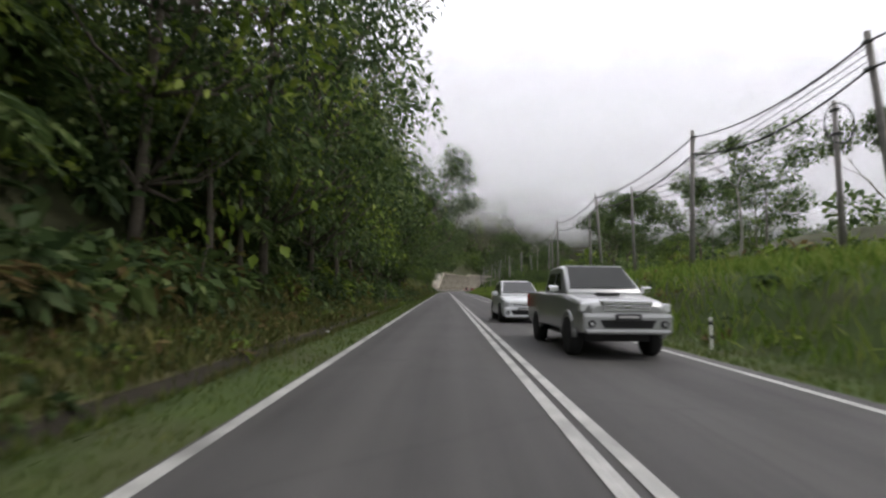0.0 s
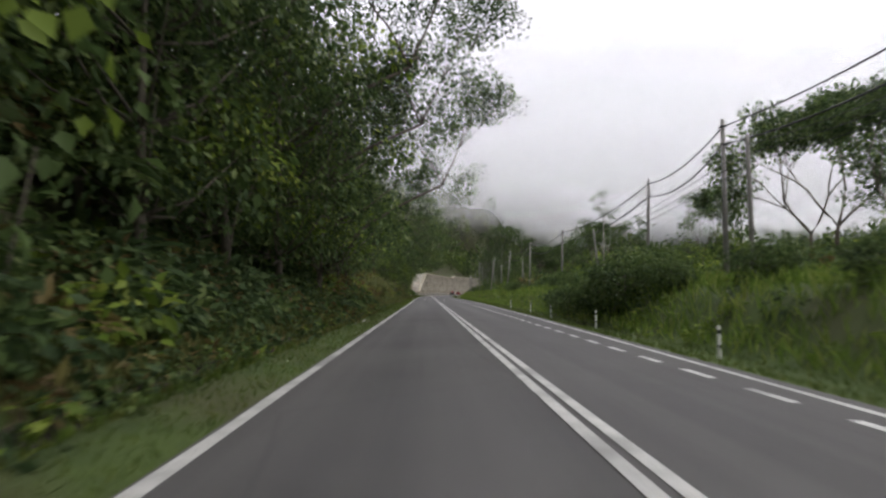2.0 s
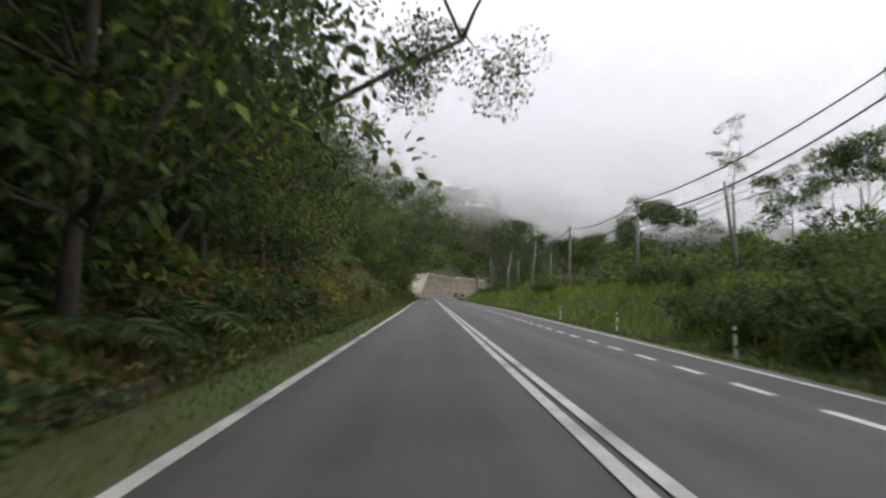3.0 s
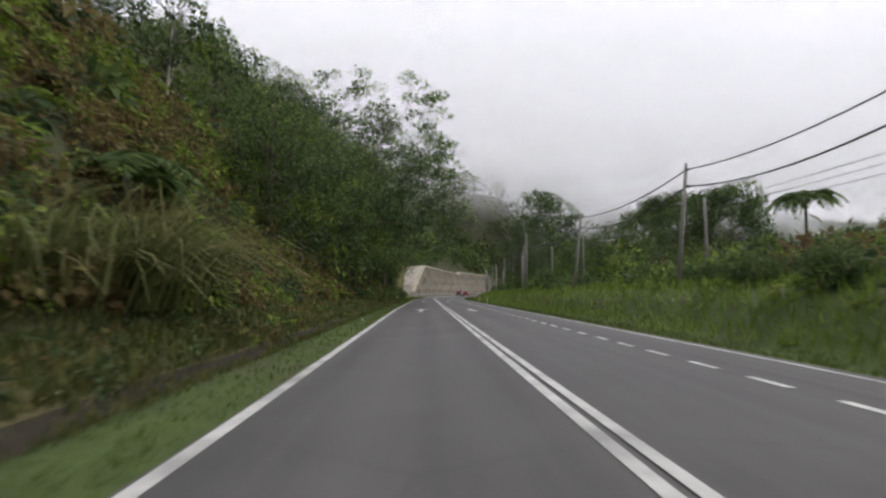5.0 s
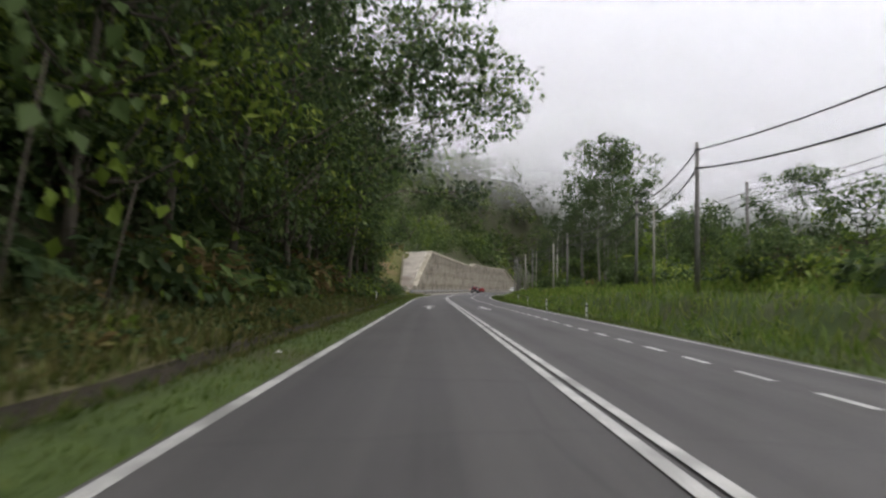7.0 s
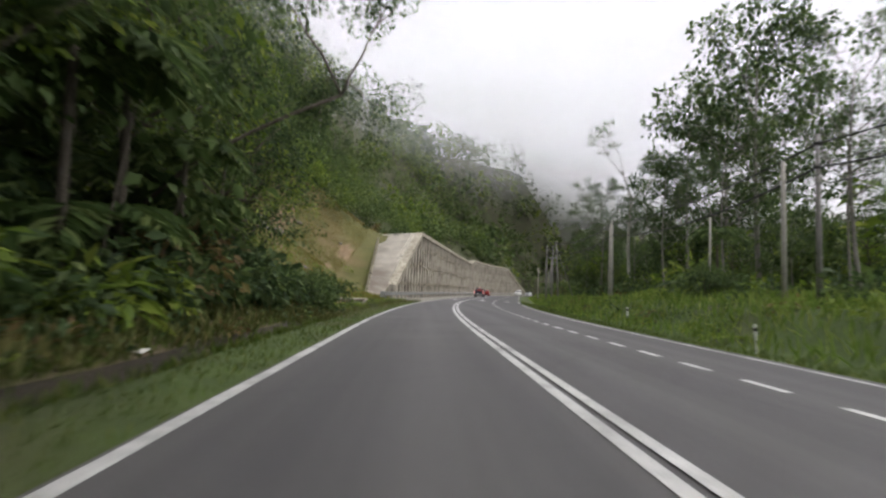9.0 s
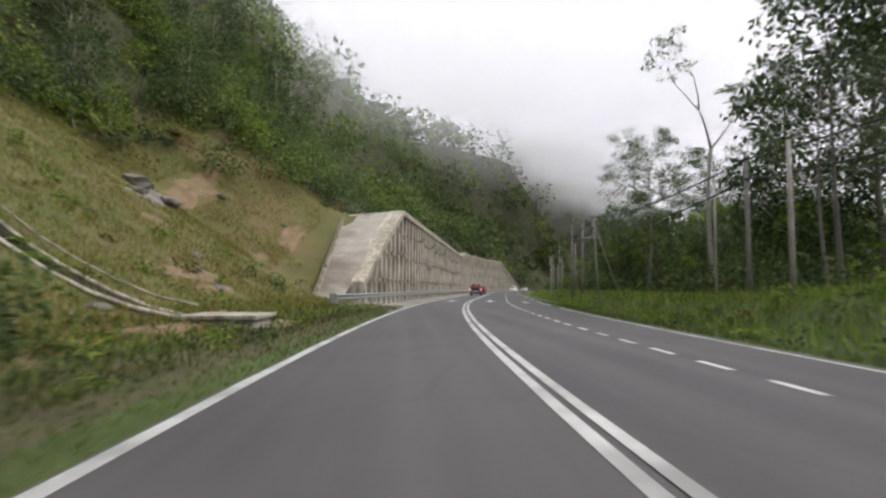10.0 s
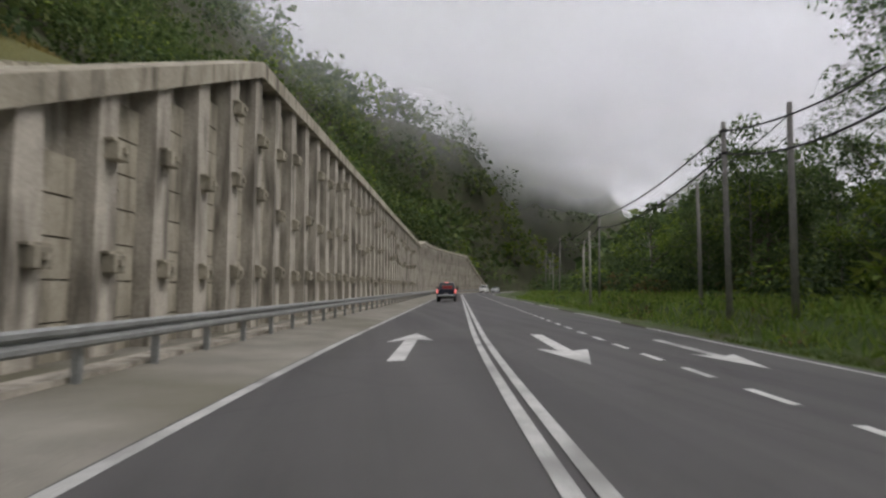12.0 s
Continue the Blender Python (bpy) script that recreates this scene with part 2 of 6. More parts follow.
def mist_material(name, low, high, top, most, white, axis="X", ends=(-9000, -8000, 8000, 9000)):
    """Thin cloud: denser with height from low to high, thinning again to top and to its ends, torn by noise."""
    m, n, l, b = nodes_of(name)
    n.remove(b)
    co, sep = n.new("ShaderNodeTexCoord"), n.new("ShaderNodeSeparateXYZ")
    l.new(co.outputs["Object"], sep.inputs[0])
    noi, mp = n.new("ShaderNodeTexNoise"), n.new("ShaderNodeMapping")
    mp.inputs["Scale"].default_value = (0.014, 0.014, 0.016)
    noi.inputs["Scale"].default_value, noi.inputs["Detail"].default_value = 1.0, 4
    l.new(co.outputs["Object"], mp.inputs["Vector"])
    l.new(mp.outputs[0], noi.inputs["Vector"])
    sway = n.new("ShaderNodeMath")
    sway.operation = "MULTIPLY_ADD"
    sway.inputs[1].default_value, sway.inputs[2].default_value = (high - low) * 1.5, -(high - low) * 0.75
    l.new(noi.outputs["Fac"], sway.inputs[0])
    z = n.new("ShaderNodeMath")
    l.new(sep.outputs["Z"], z.inputs[0])
    l.new(sway.outputs[0], z.inputs[1])
    up, down = n.new("ShaderNodeMapRange"), n.new("ShaderNodeMapRange")
    for node, f0, f1 in ((up, low, high), (down, top, high + 0.55 * (top - high))):
        node.interpolation_type = "SMOOTHERSTEP"
        node.inputs["From Min"].default_value, node.inputs["From Max"].default_value = f0, f1
        l.new(z.outputs[0], node.inputs["Value"])
    mul, gain = n.new("ShaderNodeMath"), n.new("ShaderNodeMath")
    mul.operation = gain.operation = "MULTIPLY"
    gain.inputs[1].default_value = most
    l.new(up.outputs[0], mul.inputs[0])
    l.new(down.outputs[0], mul.inputs[1])
    for f0, f1 in (ends[:2], ends[:1:-1]):
        side, times = n.new("ShaderNodeMapRange"), n.new("ShaderNodeMath")
        side.interpolation_type, times.operation = "SMOOTHERSTEP", "MULTIPLY"
        side.inputs["From Min"].default_value, side.inputs["From Max"].default_value = f0, f1
        l.new(sep.outputs[axis], side.inputs["Value"])
        l.new(mul.outputs[0], times.inputs[0])
        l.new(side.outputs[0], times.inputs[1])
        mul = times
    l.new(mul.outputs[0], gain.inputs[0])
    dif, tra, clear = n.new("ShaderNodeBsdfDiffuse"), n.new("ShaderNodeBsdfTranslucent"), n.new("ShaderNodeBsdfTransparent")
    dif.inputs["Color"].default_value = tra.inputs["Color"].default_value = (white, white, white * 1.03, 1)
    both, mx = n.new("ShaderNodeAddShader"), n.new("ShaderNodeMixShader")
    l.new(dif.outputs[0], both.inputs[0])
    l.new(tra.outputs[0], both.inputs[1])
    least = n.new("ShaderNodeMath")
    least.operation = "MAXIMUM"
    least.inputs[1].default_value = 0.0
    l.new(gain.outputs[0], least.inputs[0])
    l.new(least.outputs[0], mx.inputs["Fac"])
    l.new(clear.outputs[0], mx.inputs[1])
    l.new(both.outputs[0], mx.inputs[2])
    l.new(mx.outputs[0], n["Material Output"].inputs["Surface"])
    return m

# ---- plan of the road and the land ----
def centre(y):
    """x of the double line along the road."""
    y = np.asarray(y, float)
    a = np.clip(y - 202, 0, 60)
    b = np.clip(y - 262, 0, 83)
    c = np.clip(y - 345, 0, 85)
    d = np.clip(y - 430, 0, 4000)
    return 0.18 * a * a / 120 + 0.18 * b + 0.18 * c + 0.57 * c * c / 170 + 0.75 * d


def left_line(y):
    return np.interp(y, (0, 50, 110, 150, 190, 212, 245), (-3.35, -3.5, -3.57, -3.92, -3.65, -3.58, -3.5))


def right_line(y):
    return np.interp(y, (0, 46, 72, 115, 150, 195, 215, 245), (3.35, 3.4, 4.25, 5.3, 5.3, 5.35, 5.6, 6.2))


def lane_line(y):
    return np.interp(y, (55, 113, 145, 195, 215, 250), (2.9, 3.4, 3.4, 3.15, 3.15, 3.2))


def camber(d):
    return -0.025 * np.abs(d)


WALL_OFF = 4.05   # wall face, beyond the left line
JUNGLE = ((-1, 0, 1.3, 1.42, 1.52, 1.68, 1.98, 4.2, 6.2, 9, 14, 30, 70, 160, 700), (-.10, -.10, -.04, -.18, -.37, -.37, .0, .45, 1.9, 6.2, 12, 24, 46, 80, 200))
CLEARED = ((-1, 0, 2, 3.2, 6, 9, 14, 24, 34, 60, 120, 700), (-.10, -.10, -.05, .02, .5, 1.9, 5.2, 12.4, 19, 38, 80, 200))
RIGHT = ((-1, 0, .5, 1.6, 2.6, 3.4, 4.2, 5.2, 6.5, 10, 22, 60, 140, 320, 800), (-.13, -.13, -.16, -.38, -.40, -.10, .85, 1.4, 1.6, 1.8, 1.5, .5, 4, 32, 60))


def wall_top(y):
    """Height of the retaining wall's top along the road."""
    return np.interp(y, (244.5, 247, 264.2, 300, 343, 352, 397, 415, 418), (0.05, 1.45, 8.95, 8.9, 8.9, 10.3, 10.3, 1.0, 0.0))


def wobble(y):
    """Sideways wandering of the ditch."""
    return 0.10 * np.sin(0.8 * y) + 0.06 * np.sin(2.1 * y + 1)


def land(x, y):
    """Height of the ground."""
    x, y = np.asarray(x, float), np.asarray(y, float)
    d = x - centre(y)
    u, v = left_line(y) - d, d - right_line(y)
    zj, zc = np.interp(u - wobble(y), *JUNGLE), np.interp(u, *CLEARED)
    top = wall_top(y) - 0.25
    behind = np.interp(u, (4.9, 9.6, 13, 25, 40, 60, 120, 300, 900), (-.35, -.3, 1.3, 10, 25, 49, 96, 160, 300)) * (1 + 0.38 * np.clip((y - 275) / 50, 0, 1))
    behind = np.minimum(behind, 64 + 0.03 * u) * (1 - 0.5 * np.clip((y - 760) / 250, 0, 1))
    zw = np.where(u < 4.5, np.interp(u, (-1, 0, 2, 4.5), (-.10, -.10, -.03, 0)), np.maximum(top * np.clip((u - 4.5) / 0.4, 0, 1), 0) + behind)
    k1, k2 = np.clip((y - 205) / 9, 0, 1), np.clip((y - 245) / 4, 0, 1)
    zl = zj * (1 - k1) + zc * k1
    zl = np.where(y > 244, zl * (1 - k2) + zw * k2, zl)
    zr = np.interp(v, *RIGHT)
    zr = np.where((v > 2.6) & (v < 60), -.4 + (zr + .4) * np.interp(y, (20, 60, 120, 180, 205), (1.08, 1.0, 0.95, 0.85, 0.7)), zr)
    zr = np.where((v > 2.6) & (v < 60), zr - 0.62 * np.clip((y - 222) / 14, 0, 1) * np.clip((v - 2.6) / 4, 0, 1) * np.clip((60 - v) / 30, 0, 1), zr)
    zr = zr + 12 * np.clip((y - 345) / 130, 0, 1) * np.clip((v - 9) / 55, 0, 1)
    road = np.minimum(camber(d) - 0.05, -0.06)
    far = np.clip((np.maximum(u, v) - 5) / 30, 0, 1)
    rough = 1.6 * np.sin(x * .11 + 1.3) * np.sin(y * .083) + 6 * np.sin(x * .021 + y * .013) * far
    end = np.clip((y - 400) / 190, 0, 1)   # the hill that closes the valley
    z_end = 84 * end * end * (3 - 2 * end) * np.clip((np.maximum(u, v) - 7) / 45, 0, 1) * (1 - 0.55 * np.clip((x - 130) / 160, 0, 1))
    close = np.clip((y - 520) / 500, 0, 1) * 60
    z = np.where(u > 0, zl, np.where(v > 0, zr, road))
    z = np.maximum(z, np.where((u > 7) | (v > 7), z_end, z))
    z = z + np.where((u > 4) | (v > 4), rough * far * 0.8 + close * far, 0)
    small = 0.05 * np.sin(x * 2.3 + y * .7) * np.sin(y * 1.9 - x) * np.clip((np.maximum(u, v) - 2.5) / 2, 0, 1)
    return z + small


def mesh_of(name, verts, faces, material, smooth=False):
    me = bpy.data.meshes.new(name)
    me.from_pydata(verts, [], faces)
    for m in material if isinstance(material, (list, tuple)) else [material]:
        me.materials.append(m)
    if smooth:
        me.polygons.foreach_set("use_smooth", [True] * len(me.polygons))
    me.update()
    return me


def strip(name, ys, lo, hi, z_of, material, cross=1):
    """A sheet along the road between two offsets from the double line."""
    verts, faces = [], []
    for y in ys:
        a, b = float(lo(y)), float(hi(y))
        for k in range(cross + 1):
            d = a + (b - a) * k / cross
            verts.append((float(centre(y)) + d, float(y), float(z_of(d))))
    w = cross + 1
    for i in range(len(ys) - 1):
        for k in range(cross):
            faces.append((i * w + k, i * w + k + 1, (i + 1) * w + k + 1, (i + 1) * w + k))
    return mesh_of(name, verts, faces, material)


ROAD_YS = list(np.arange(-45, 460, 2.5)) + list(np.arange(460, 640, 15))
road = tagged(new("road", strip("road", ROAD_YS, lambda y: left_line(y) - 0.13, lambda y: right_line(y) + 0.35, camber, ASPHALT, 8)),
              "worn grey asphalt road with two crowned carriageways", "road", kind="structure")

# ground: one sheet from beside the road to the far hills
g_y = np.concatenate([np.arange(-60, 300, 2.0), np.arange(300, 460, 5.0), np.arange(460, 1000, 20.0), np.arange(1000, 2600, 100.0)])
g_left = -np.concatenate([[0.0, .7, 1.3, 1.42, 1.52, 1.68, 1.98, 3.0, 4.2, 4.5, 4.9, 5.6], np.arange(6.4, 30, 1.4), np.arange(30, 90, 5), np.arange(90, 300, 20), np.arange(300, 1100, 80)])
g_right = np.concatenate([[0.0, .5, 1.0, 1.6, 2.6, 3.4, 4.2, 5.2], np.arange(6.5, 30, 1.8), np.arange(30, 90, 5), np.arange(90, 300, 20), np.arange(300, 1500, 80)])
gx, gy, gu, gv = [], [], [], []
for y in g_y:
    c, a, b = float(centre(y)), float(left_line(y)), float(right_line(y))
    wander = np.where((g_left < -1.2) & (g_left > -2.0), -wobble(y) if y < 212 else 0.0, 0.0)
    offs = np.concatenate([(a + g_left + wander)[::-1], np.linspace(a + .5, b - .5, 5), b + g_right])
    gx.append(c + offs)
    gy.append(np.full(len(offs), y))
gx, gy = np.array(gx), np.array(gy)
gz = land(gx, gy)
rows_n, cols_n = gx.shape
g_verts = np.stack([gx, gy, gz], -1).reshape(-1, 3).tolist()
g_faces, g_mats = [], []
nl = len(g_left)
for i in range(rows_n - 1):
    ym = (g_y[i] + g_y[i + 1]) / 2
    for j in range(cols_n - 1):
        a = i * cols_n + j
        g_faces.append((a, a + 1, a + cols_n + 1, a + cols_n))
        if j < nl - 1:
            u = -(g_left[::-1][j] + g_left[::-1][j + 1]) / 2
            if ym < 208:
                # slot 1 is the ditch strip, with its shade put into the soil colour
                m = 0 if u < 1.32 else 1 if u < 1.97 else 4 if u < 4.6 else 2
            elif ym < 236:
                m = 0 if u < 0.6 else 4 if u < 3.6 else 3 if u < 30 else 2
            else:
                m = 5 if u < 4.9 else (3 if ym < 272 and u < 26 else 2)
        elif j < nl + 5:
            m = 1
        else:
            v = g_right[min(j - nl - 5, len(g_right) - 1)]
            m = 0 if v < 24 else 2
        g_mats.append(m)
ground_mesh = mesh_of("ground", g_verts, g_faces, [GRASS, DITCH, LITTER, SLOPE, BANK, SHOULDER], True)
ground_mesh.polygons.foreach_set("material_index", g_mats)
ground = tagged(new("ground", ground_mesh), "grassy verges and jungle covered hillsides beside the road", "ground", kind="structure")

# road markings, a few millimetres proud of the asphalt
def marking(name, label, ys, lo, hi):
    me = strip(name, ys, lo, hi, lambda d: camber(d) + 0.006, PAINT if name == "lane_dash" else LINE_PAINT)
    return tagged(new(name, me), label, "road marking", kind="structure")


MARK_YS = list(np.arange(-45, 460, 2.0))
marking("edge_line", "worn white edge line on the asphalt", MARK_YS, lambda y: left_line(y) - 0.085 - 0.012 * math.sin(y * 1.7), lambda y: left_line(y) + 0.085)
marking("edge_line", "white edge line along the grass verge", MARK_YS, lambda y: right_line(y) - 0.07, lambda y: right_line(y) + 0.07)
marking("centre_line", "white line of the double centre line", MARK_YS, lambda y: -0.115 - 0.07, lambda y: -0.115 + 0.07)
marking("centre_line", "white line of the double centre line", MARK_YS, lambda y: 0.115 - 0.07, lambda y: 0.115 + 0.07)
y = 46.0
while y < 430:
    dash = marking("lane_dash", "white dash of the climbing lane line", [y, y + 0.5, y + 1.0], lambda t: lane_line(t) - 0.075, lambda t: lane_line(t) + 0.075)
    dash["group"] = "lane dashes"
    y += 1.95


def road_arrow(x, y, length, towards, shaft, head):
    """A straight arrow painted on a lane; towards: 1 with the camera, -1 against it."""
    pts = [(-shaft, 0), (shaft, 0), (shaft, 0.66), (head, 0.60), (0.0, 1.0), (-head, 0.60), (-shaft, 0.66)]
    verts = []
    for px, py in pts:
        yy = y + towards * length * (py - 0.5)
        xx = x + float(centre(yy)) + px * towards
        verts.append((xx, yy, float(camber(x + px * towards)) + 0.0065))
    me = mesh_of("road_arrow", verts, [(0, 1, 2, 6), (2, 3, 4), (6, 2, 4), (6, 4, 5)], WORN_PAINT if y < 200 else PAINT)
    return tagged(new("road_arrow", me), "worn white straight arrow painted on the lane", "road marking", "lane arrows", "structure")


road_arrow(-1.9, 145.0, 6.0, 1, 0.13, 0.52)
road_arrow(1.75, 145.2, 6.0, -1, 0.13, 0.48)
road_arrow(-1.85, 183.0, 6.0, 1, 0.13, 0.5)
road_arrow(1.7, 183.0, 6.0, -1, 0.13, 0.5)
road_arrow(-1.75, 258.0, 6.0, 1, 0.16, 0.58)
road_arrow(1.65, 257.0, 6.0, -1, 0.16, 0.58)
road_arrow(4.75, 256.2, 5.2, -1, 0.13, 0.5)

# ---- small builders ----
def part(name, bm, material, parent, label=""):
    me = bpy.data.meshes.new(name)
    bm.to_mesh(me)
    bm.free()
    for m in material if isinstance(material, (list, tuple)) else [material]:
        me.materials.append(m)
    ob = new(name, me)
    ob.parent = parent
    return tagged(ob, label)


def empty(name, at, label, category, group=""):
    ob = new(name)
    ob.location = at
    return tagged(ob, label, category, group)


def box(bm, lo, hi, bevel=0.0):
    r = bmesh.ops.create_cube(bm, size=1.0)
    for v in r["verts"]:
        v.co = Vector([lo[k] + (v.co[k] + 0.5) * (hi[k] - lo[k]) for k in range(3)])
    if bevel:
        edges = list({e for v in r["verts"] for e in v.link_edges})
        bmesh.ops.bevel(bm, geom=edges, offset=bevel, segments=2, profile=0.6, affect="EDGES")
    return bm


def boxed(lo, hi, bevel=0.0):
    return box(bmesh.new(), lo, hi, bevel)


def tube(bm, pts, radii, sides=8):
    """A tapered round rod along a line of points."""
    rings = []
    for i, p in enumerate(pts):
        p = Vector(p)
        a = Vector(pts[max(i - 1, 0)])
        b = Vector(pts[min(i + 1, len(pts) - 1)])
        way = (b - a).normalized()
        side = way.cross(Vector((0.31, 0.95, 0.05)) if abs(way.z) > 0.8 else Vector((0, 0, 1))).normalized()
        up = side.cross(way)
        rings.append([bm.verts.new(p + radii[i] * (math.cos(t) * side + math.sin(t) * up)) for t in (2 * math.pi * k / sides for k in range(sides))])
    for r0, r1 in zip(rings, rings[1:]):
        for k in range(sides):
            f = bm.faces.new((r0[k], r0[(k + 1) % sides], r1[(k + 1) % sides], r1[k]))
            f.smooth = True
    for ring in (rings[0][::-1], rings[-1]):
        bm.faces.new(ring)
    return bm


# ---- leaves ----
def leaf_data(pos, way, length, width, fold=0.25, rng=None):
    """Vertices of folded pointed leaves: two triangles each."""
    n = len(pos)
    way = way / (np.linalg.norm(way, axis=1, keepdims=True) + 1e-9)
    ref = rng.normal(size=(n, 3)) * 0.6 + (0, 0, 1.0)
    side = np.cross(way, ref)
    side /= np.linalg.norm(side, axis=1, keepdims=True) + 1e-9
    nor = np.cross(side, way)
    L, W = np.asarray(length)[:, None], np.asarray(width)[:, None]
    mid = pos + way * L * 0.45
    v = np.stack([pos, mid + side * W + nor * W * fold, pos + way * L - nor * L * 0.10, mid - side * W + nor * W * fold], 1)
    return v


def leaf_mesh(name, chunks, materials):
    """One mesh of many leaves; chunks: (vertices n x 4 x 3, material slot)."""
    v = np.concatenate([c for c, _ in chunks])
    slot = np.concatenate([np.full(len(c) * 2, s) for c, s in chunks]).astype(np.int32)
    n = len(v)
    me = bpy.data.meshes.new(name)
    me.vertices.add(n * 4)
    me.vertices.foreach_set("co", v.reshape(-1).astype(np.float32))
    base = (np.arange(n) * 4)[:, None]
    tri = np.concatenate([base + (0, 1, 2), base + (0, 2, 3)], 1).reshape(-1).astype(np.int32)
    me.loops.add(n * 6)
    me.loops.foreach_set("vertex_index", tri)
    me.polygons.add(n * 2)
    me.polygons.foreach_set("loop_start", np.arange(0, n * 6, 3, dtype=np.int32))
    me.polygons.foreach_set("material_index", slot)
    for m in materials:
        me.materials.append(m)
    me.update(calc_edges=True)
    return me


def ball_points(n, rng, flat=1.0, low=-0.35):
    p = rng.normal(size=(n * 2, 3))
    p /= np.linalg.norm(p, axis=1, keepdims=True)
    p = p[p[:, 2] > low][:n]
    return p * (1, 1, flat)


def clump(c, r, n, length, rng, flat=0.8, low=-0.3, droop=0.5, aspect=0.24):
    """Leaves round one clump, thickest towards its outside."""
    d = ball_points(n, rng, 1.0, low)
    rad = r * (0.45 + 0.62 * rng.random((len(d), 1)) ** 0.6)
    pos = np.asarray(c) + d * rad * (1, 1, flat)
    way = d + rng.normal(size=d.shape) * 0.55 + (0, 0, -droop)
    L = length * (0.6 + 0.8 * rng.random(len(d)))
    return leaf_data(pos, way, L, L * aspect, 0.25, rng)


def frond(start, way, length, n, leaf_len, rng, droop=0.9, aspect=0.12):
    """A feathered frond: leaflets in two rows along an arching rib."""
    way = np.asarray(way, float)
    way /= np.linalg.norm(way)
    t = np.repeat(np.linspace(0.12, 1.0, n), 2)
    s = np.tile([1.0, -1.0], n)
    drop = np.outer(t ** 2 * length * droop * 0.5, (0, 0, -1.0))
    pos = np.asarray(start) + np.outer(t * length, way) + drop
    tang = way[None] * 1.0 + np.outer(t * droop, (0, 0, -1.0))
    side = np.cross(tang, (0, 0, 1.0))
    side /= np.linalg.norm(side, axis=1, keepdims=True) + 1e-9
    out = side * s[:, None] + tang * 0.55 + (0, 0, -0.25) + rng.normal(size=pos.shape) * 0.08
    L = leaf_len * (0.35 + 0.8 * np.sin(np.pi * np.clip(t * 0.9 + 0.08, 0, 1)))
    return leaf_data(pos, out, L, L * aspect, 0.2, rng)

# ---- plants ----
LEAVES = [LEAF, LEAF_DARK, LEAF_LIGHT, LEAF_DRY, LEAF_FAR]


def place_on_left(y, u):
    x = centre(y) + left_line(y) - u
    return x, y, land(x, y)


def place_on_right(y, v):
    x = centre(y) + right_line(y) + v
    return x, y, land(x, y)


def build_tree(name, label, height, base, reach, clumps, per, leaf, style, seed, slots=(0, 1, 2), bark=BARK, trunk=0.16, lean=0.0, droop=0.5):
    """A tapered trunk with limbs to every clump of leaves of its crown."""
    rng = np.random.default_rng(seed)
    tree = empty(name, (0, 0, 0), label, "tree", "roadside trees")
    bm = bmesh.new()
    bend = rng.normal(size=2) * 0.03 * height
    axis = [Vector((lean * t * height + bend[0] * math.sin(t * 3), bend[1] * math.sin(t * 2.5), t * height * 0.93)) for t in np.linspace(0, 1, 7)]
    tube(bm, axis, [trunk * (1.25 if i == 0 else 1 - 0.13 * i) for i in range(7)], 8)
    chunks = []
    for k in range(clumps):
        a = 2 * math.pi * (k * 0.618 + 0.07 * rng.normal())
        if style == "umbrella":
            r = reach * math.sqrt((k + 0.5) / clumps) * (0.8 + 0.3 * rng.random())
            z = height * (0.70 + 0.24 * math.sqrt(max(0.0, 1 - min(r / reach, 1) ** 2)) + 0.10 * rng.random())
            size, flat = reach * 0.29, 0.6
        elif style == "tall":
            q = (k + 0.5) / clumps
            r, z = reach * (0.25 + 0.75 * rng.random()) * math.sin(math.pi * (0.18 + 0.78 * q)), base + (height - base) * q
            size, flat = reach * 0.30, 0.7
        else:
            q = (k + 0.5) / clumps
            r, z = reach * math.sqrt(max(0.05, 1 - (2 * q - 1) ** 2)) * (0.6 + 0.4 * rng.random()), base + (height - base) * q
            size, flat = reach * 0.36, 0.8
        start = axis[min(6, max(1, int(6 * min(z / height, 1) * 0.92)))]
        mid = Vector((axis[5].x + r * math.cos(a), r * math.sin(a), z))
        way = [start, start.lerp(mid, 0.5) + Vector((0, 0, -0.03 * height)), mid]
        tube(bm, way, [trunk * 0.42, trunk * 0.26, trunk * 0.08], 5)
        slot = slots[int(rng.integers(len(slots)))]
        n = int(per * (0.7 + 0.6 * rng.random()))
        chunks.append((clump(mid, size * (0.75 + 0.5 * rng.random()), n, leaf, rng, flat, -0.55, droop), slot))
        for _ in range(2):
            off = Vector(rng.normal(size=3)) * size * 0.9
            off.z *= 0.5
            chunks.append((clump(mid + off, size * 0.55, n // 3, leaf, rng, flat, -0.6, droop), slot))
    part("trunk", bm, bark, tree)
    crown = new("crown", leaf_mesh("crown", chunks, LEAVES))
    crown.parent = tree
    return tree


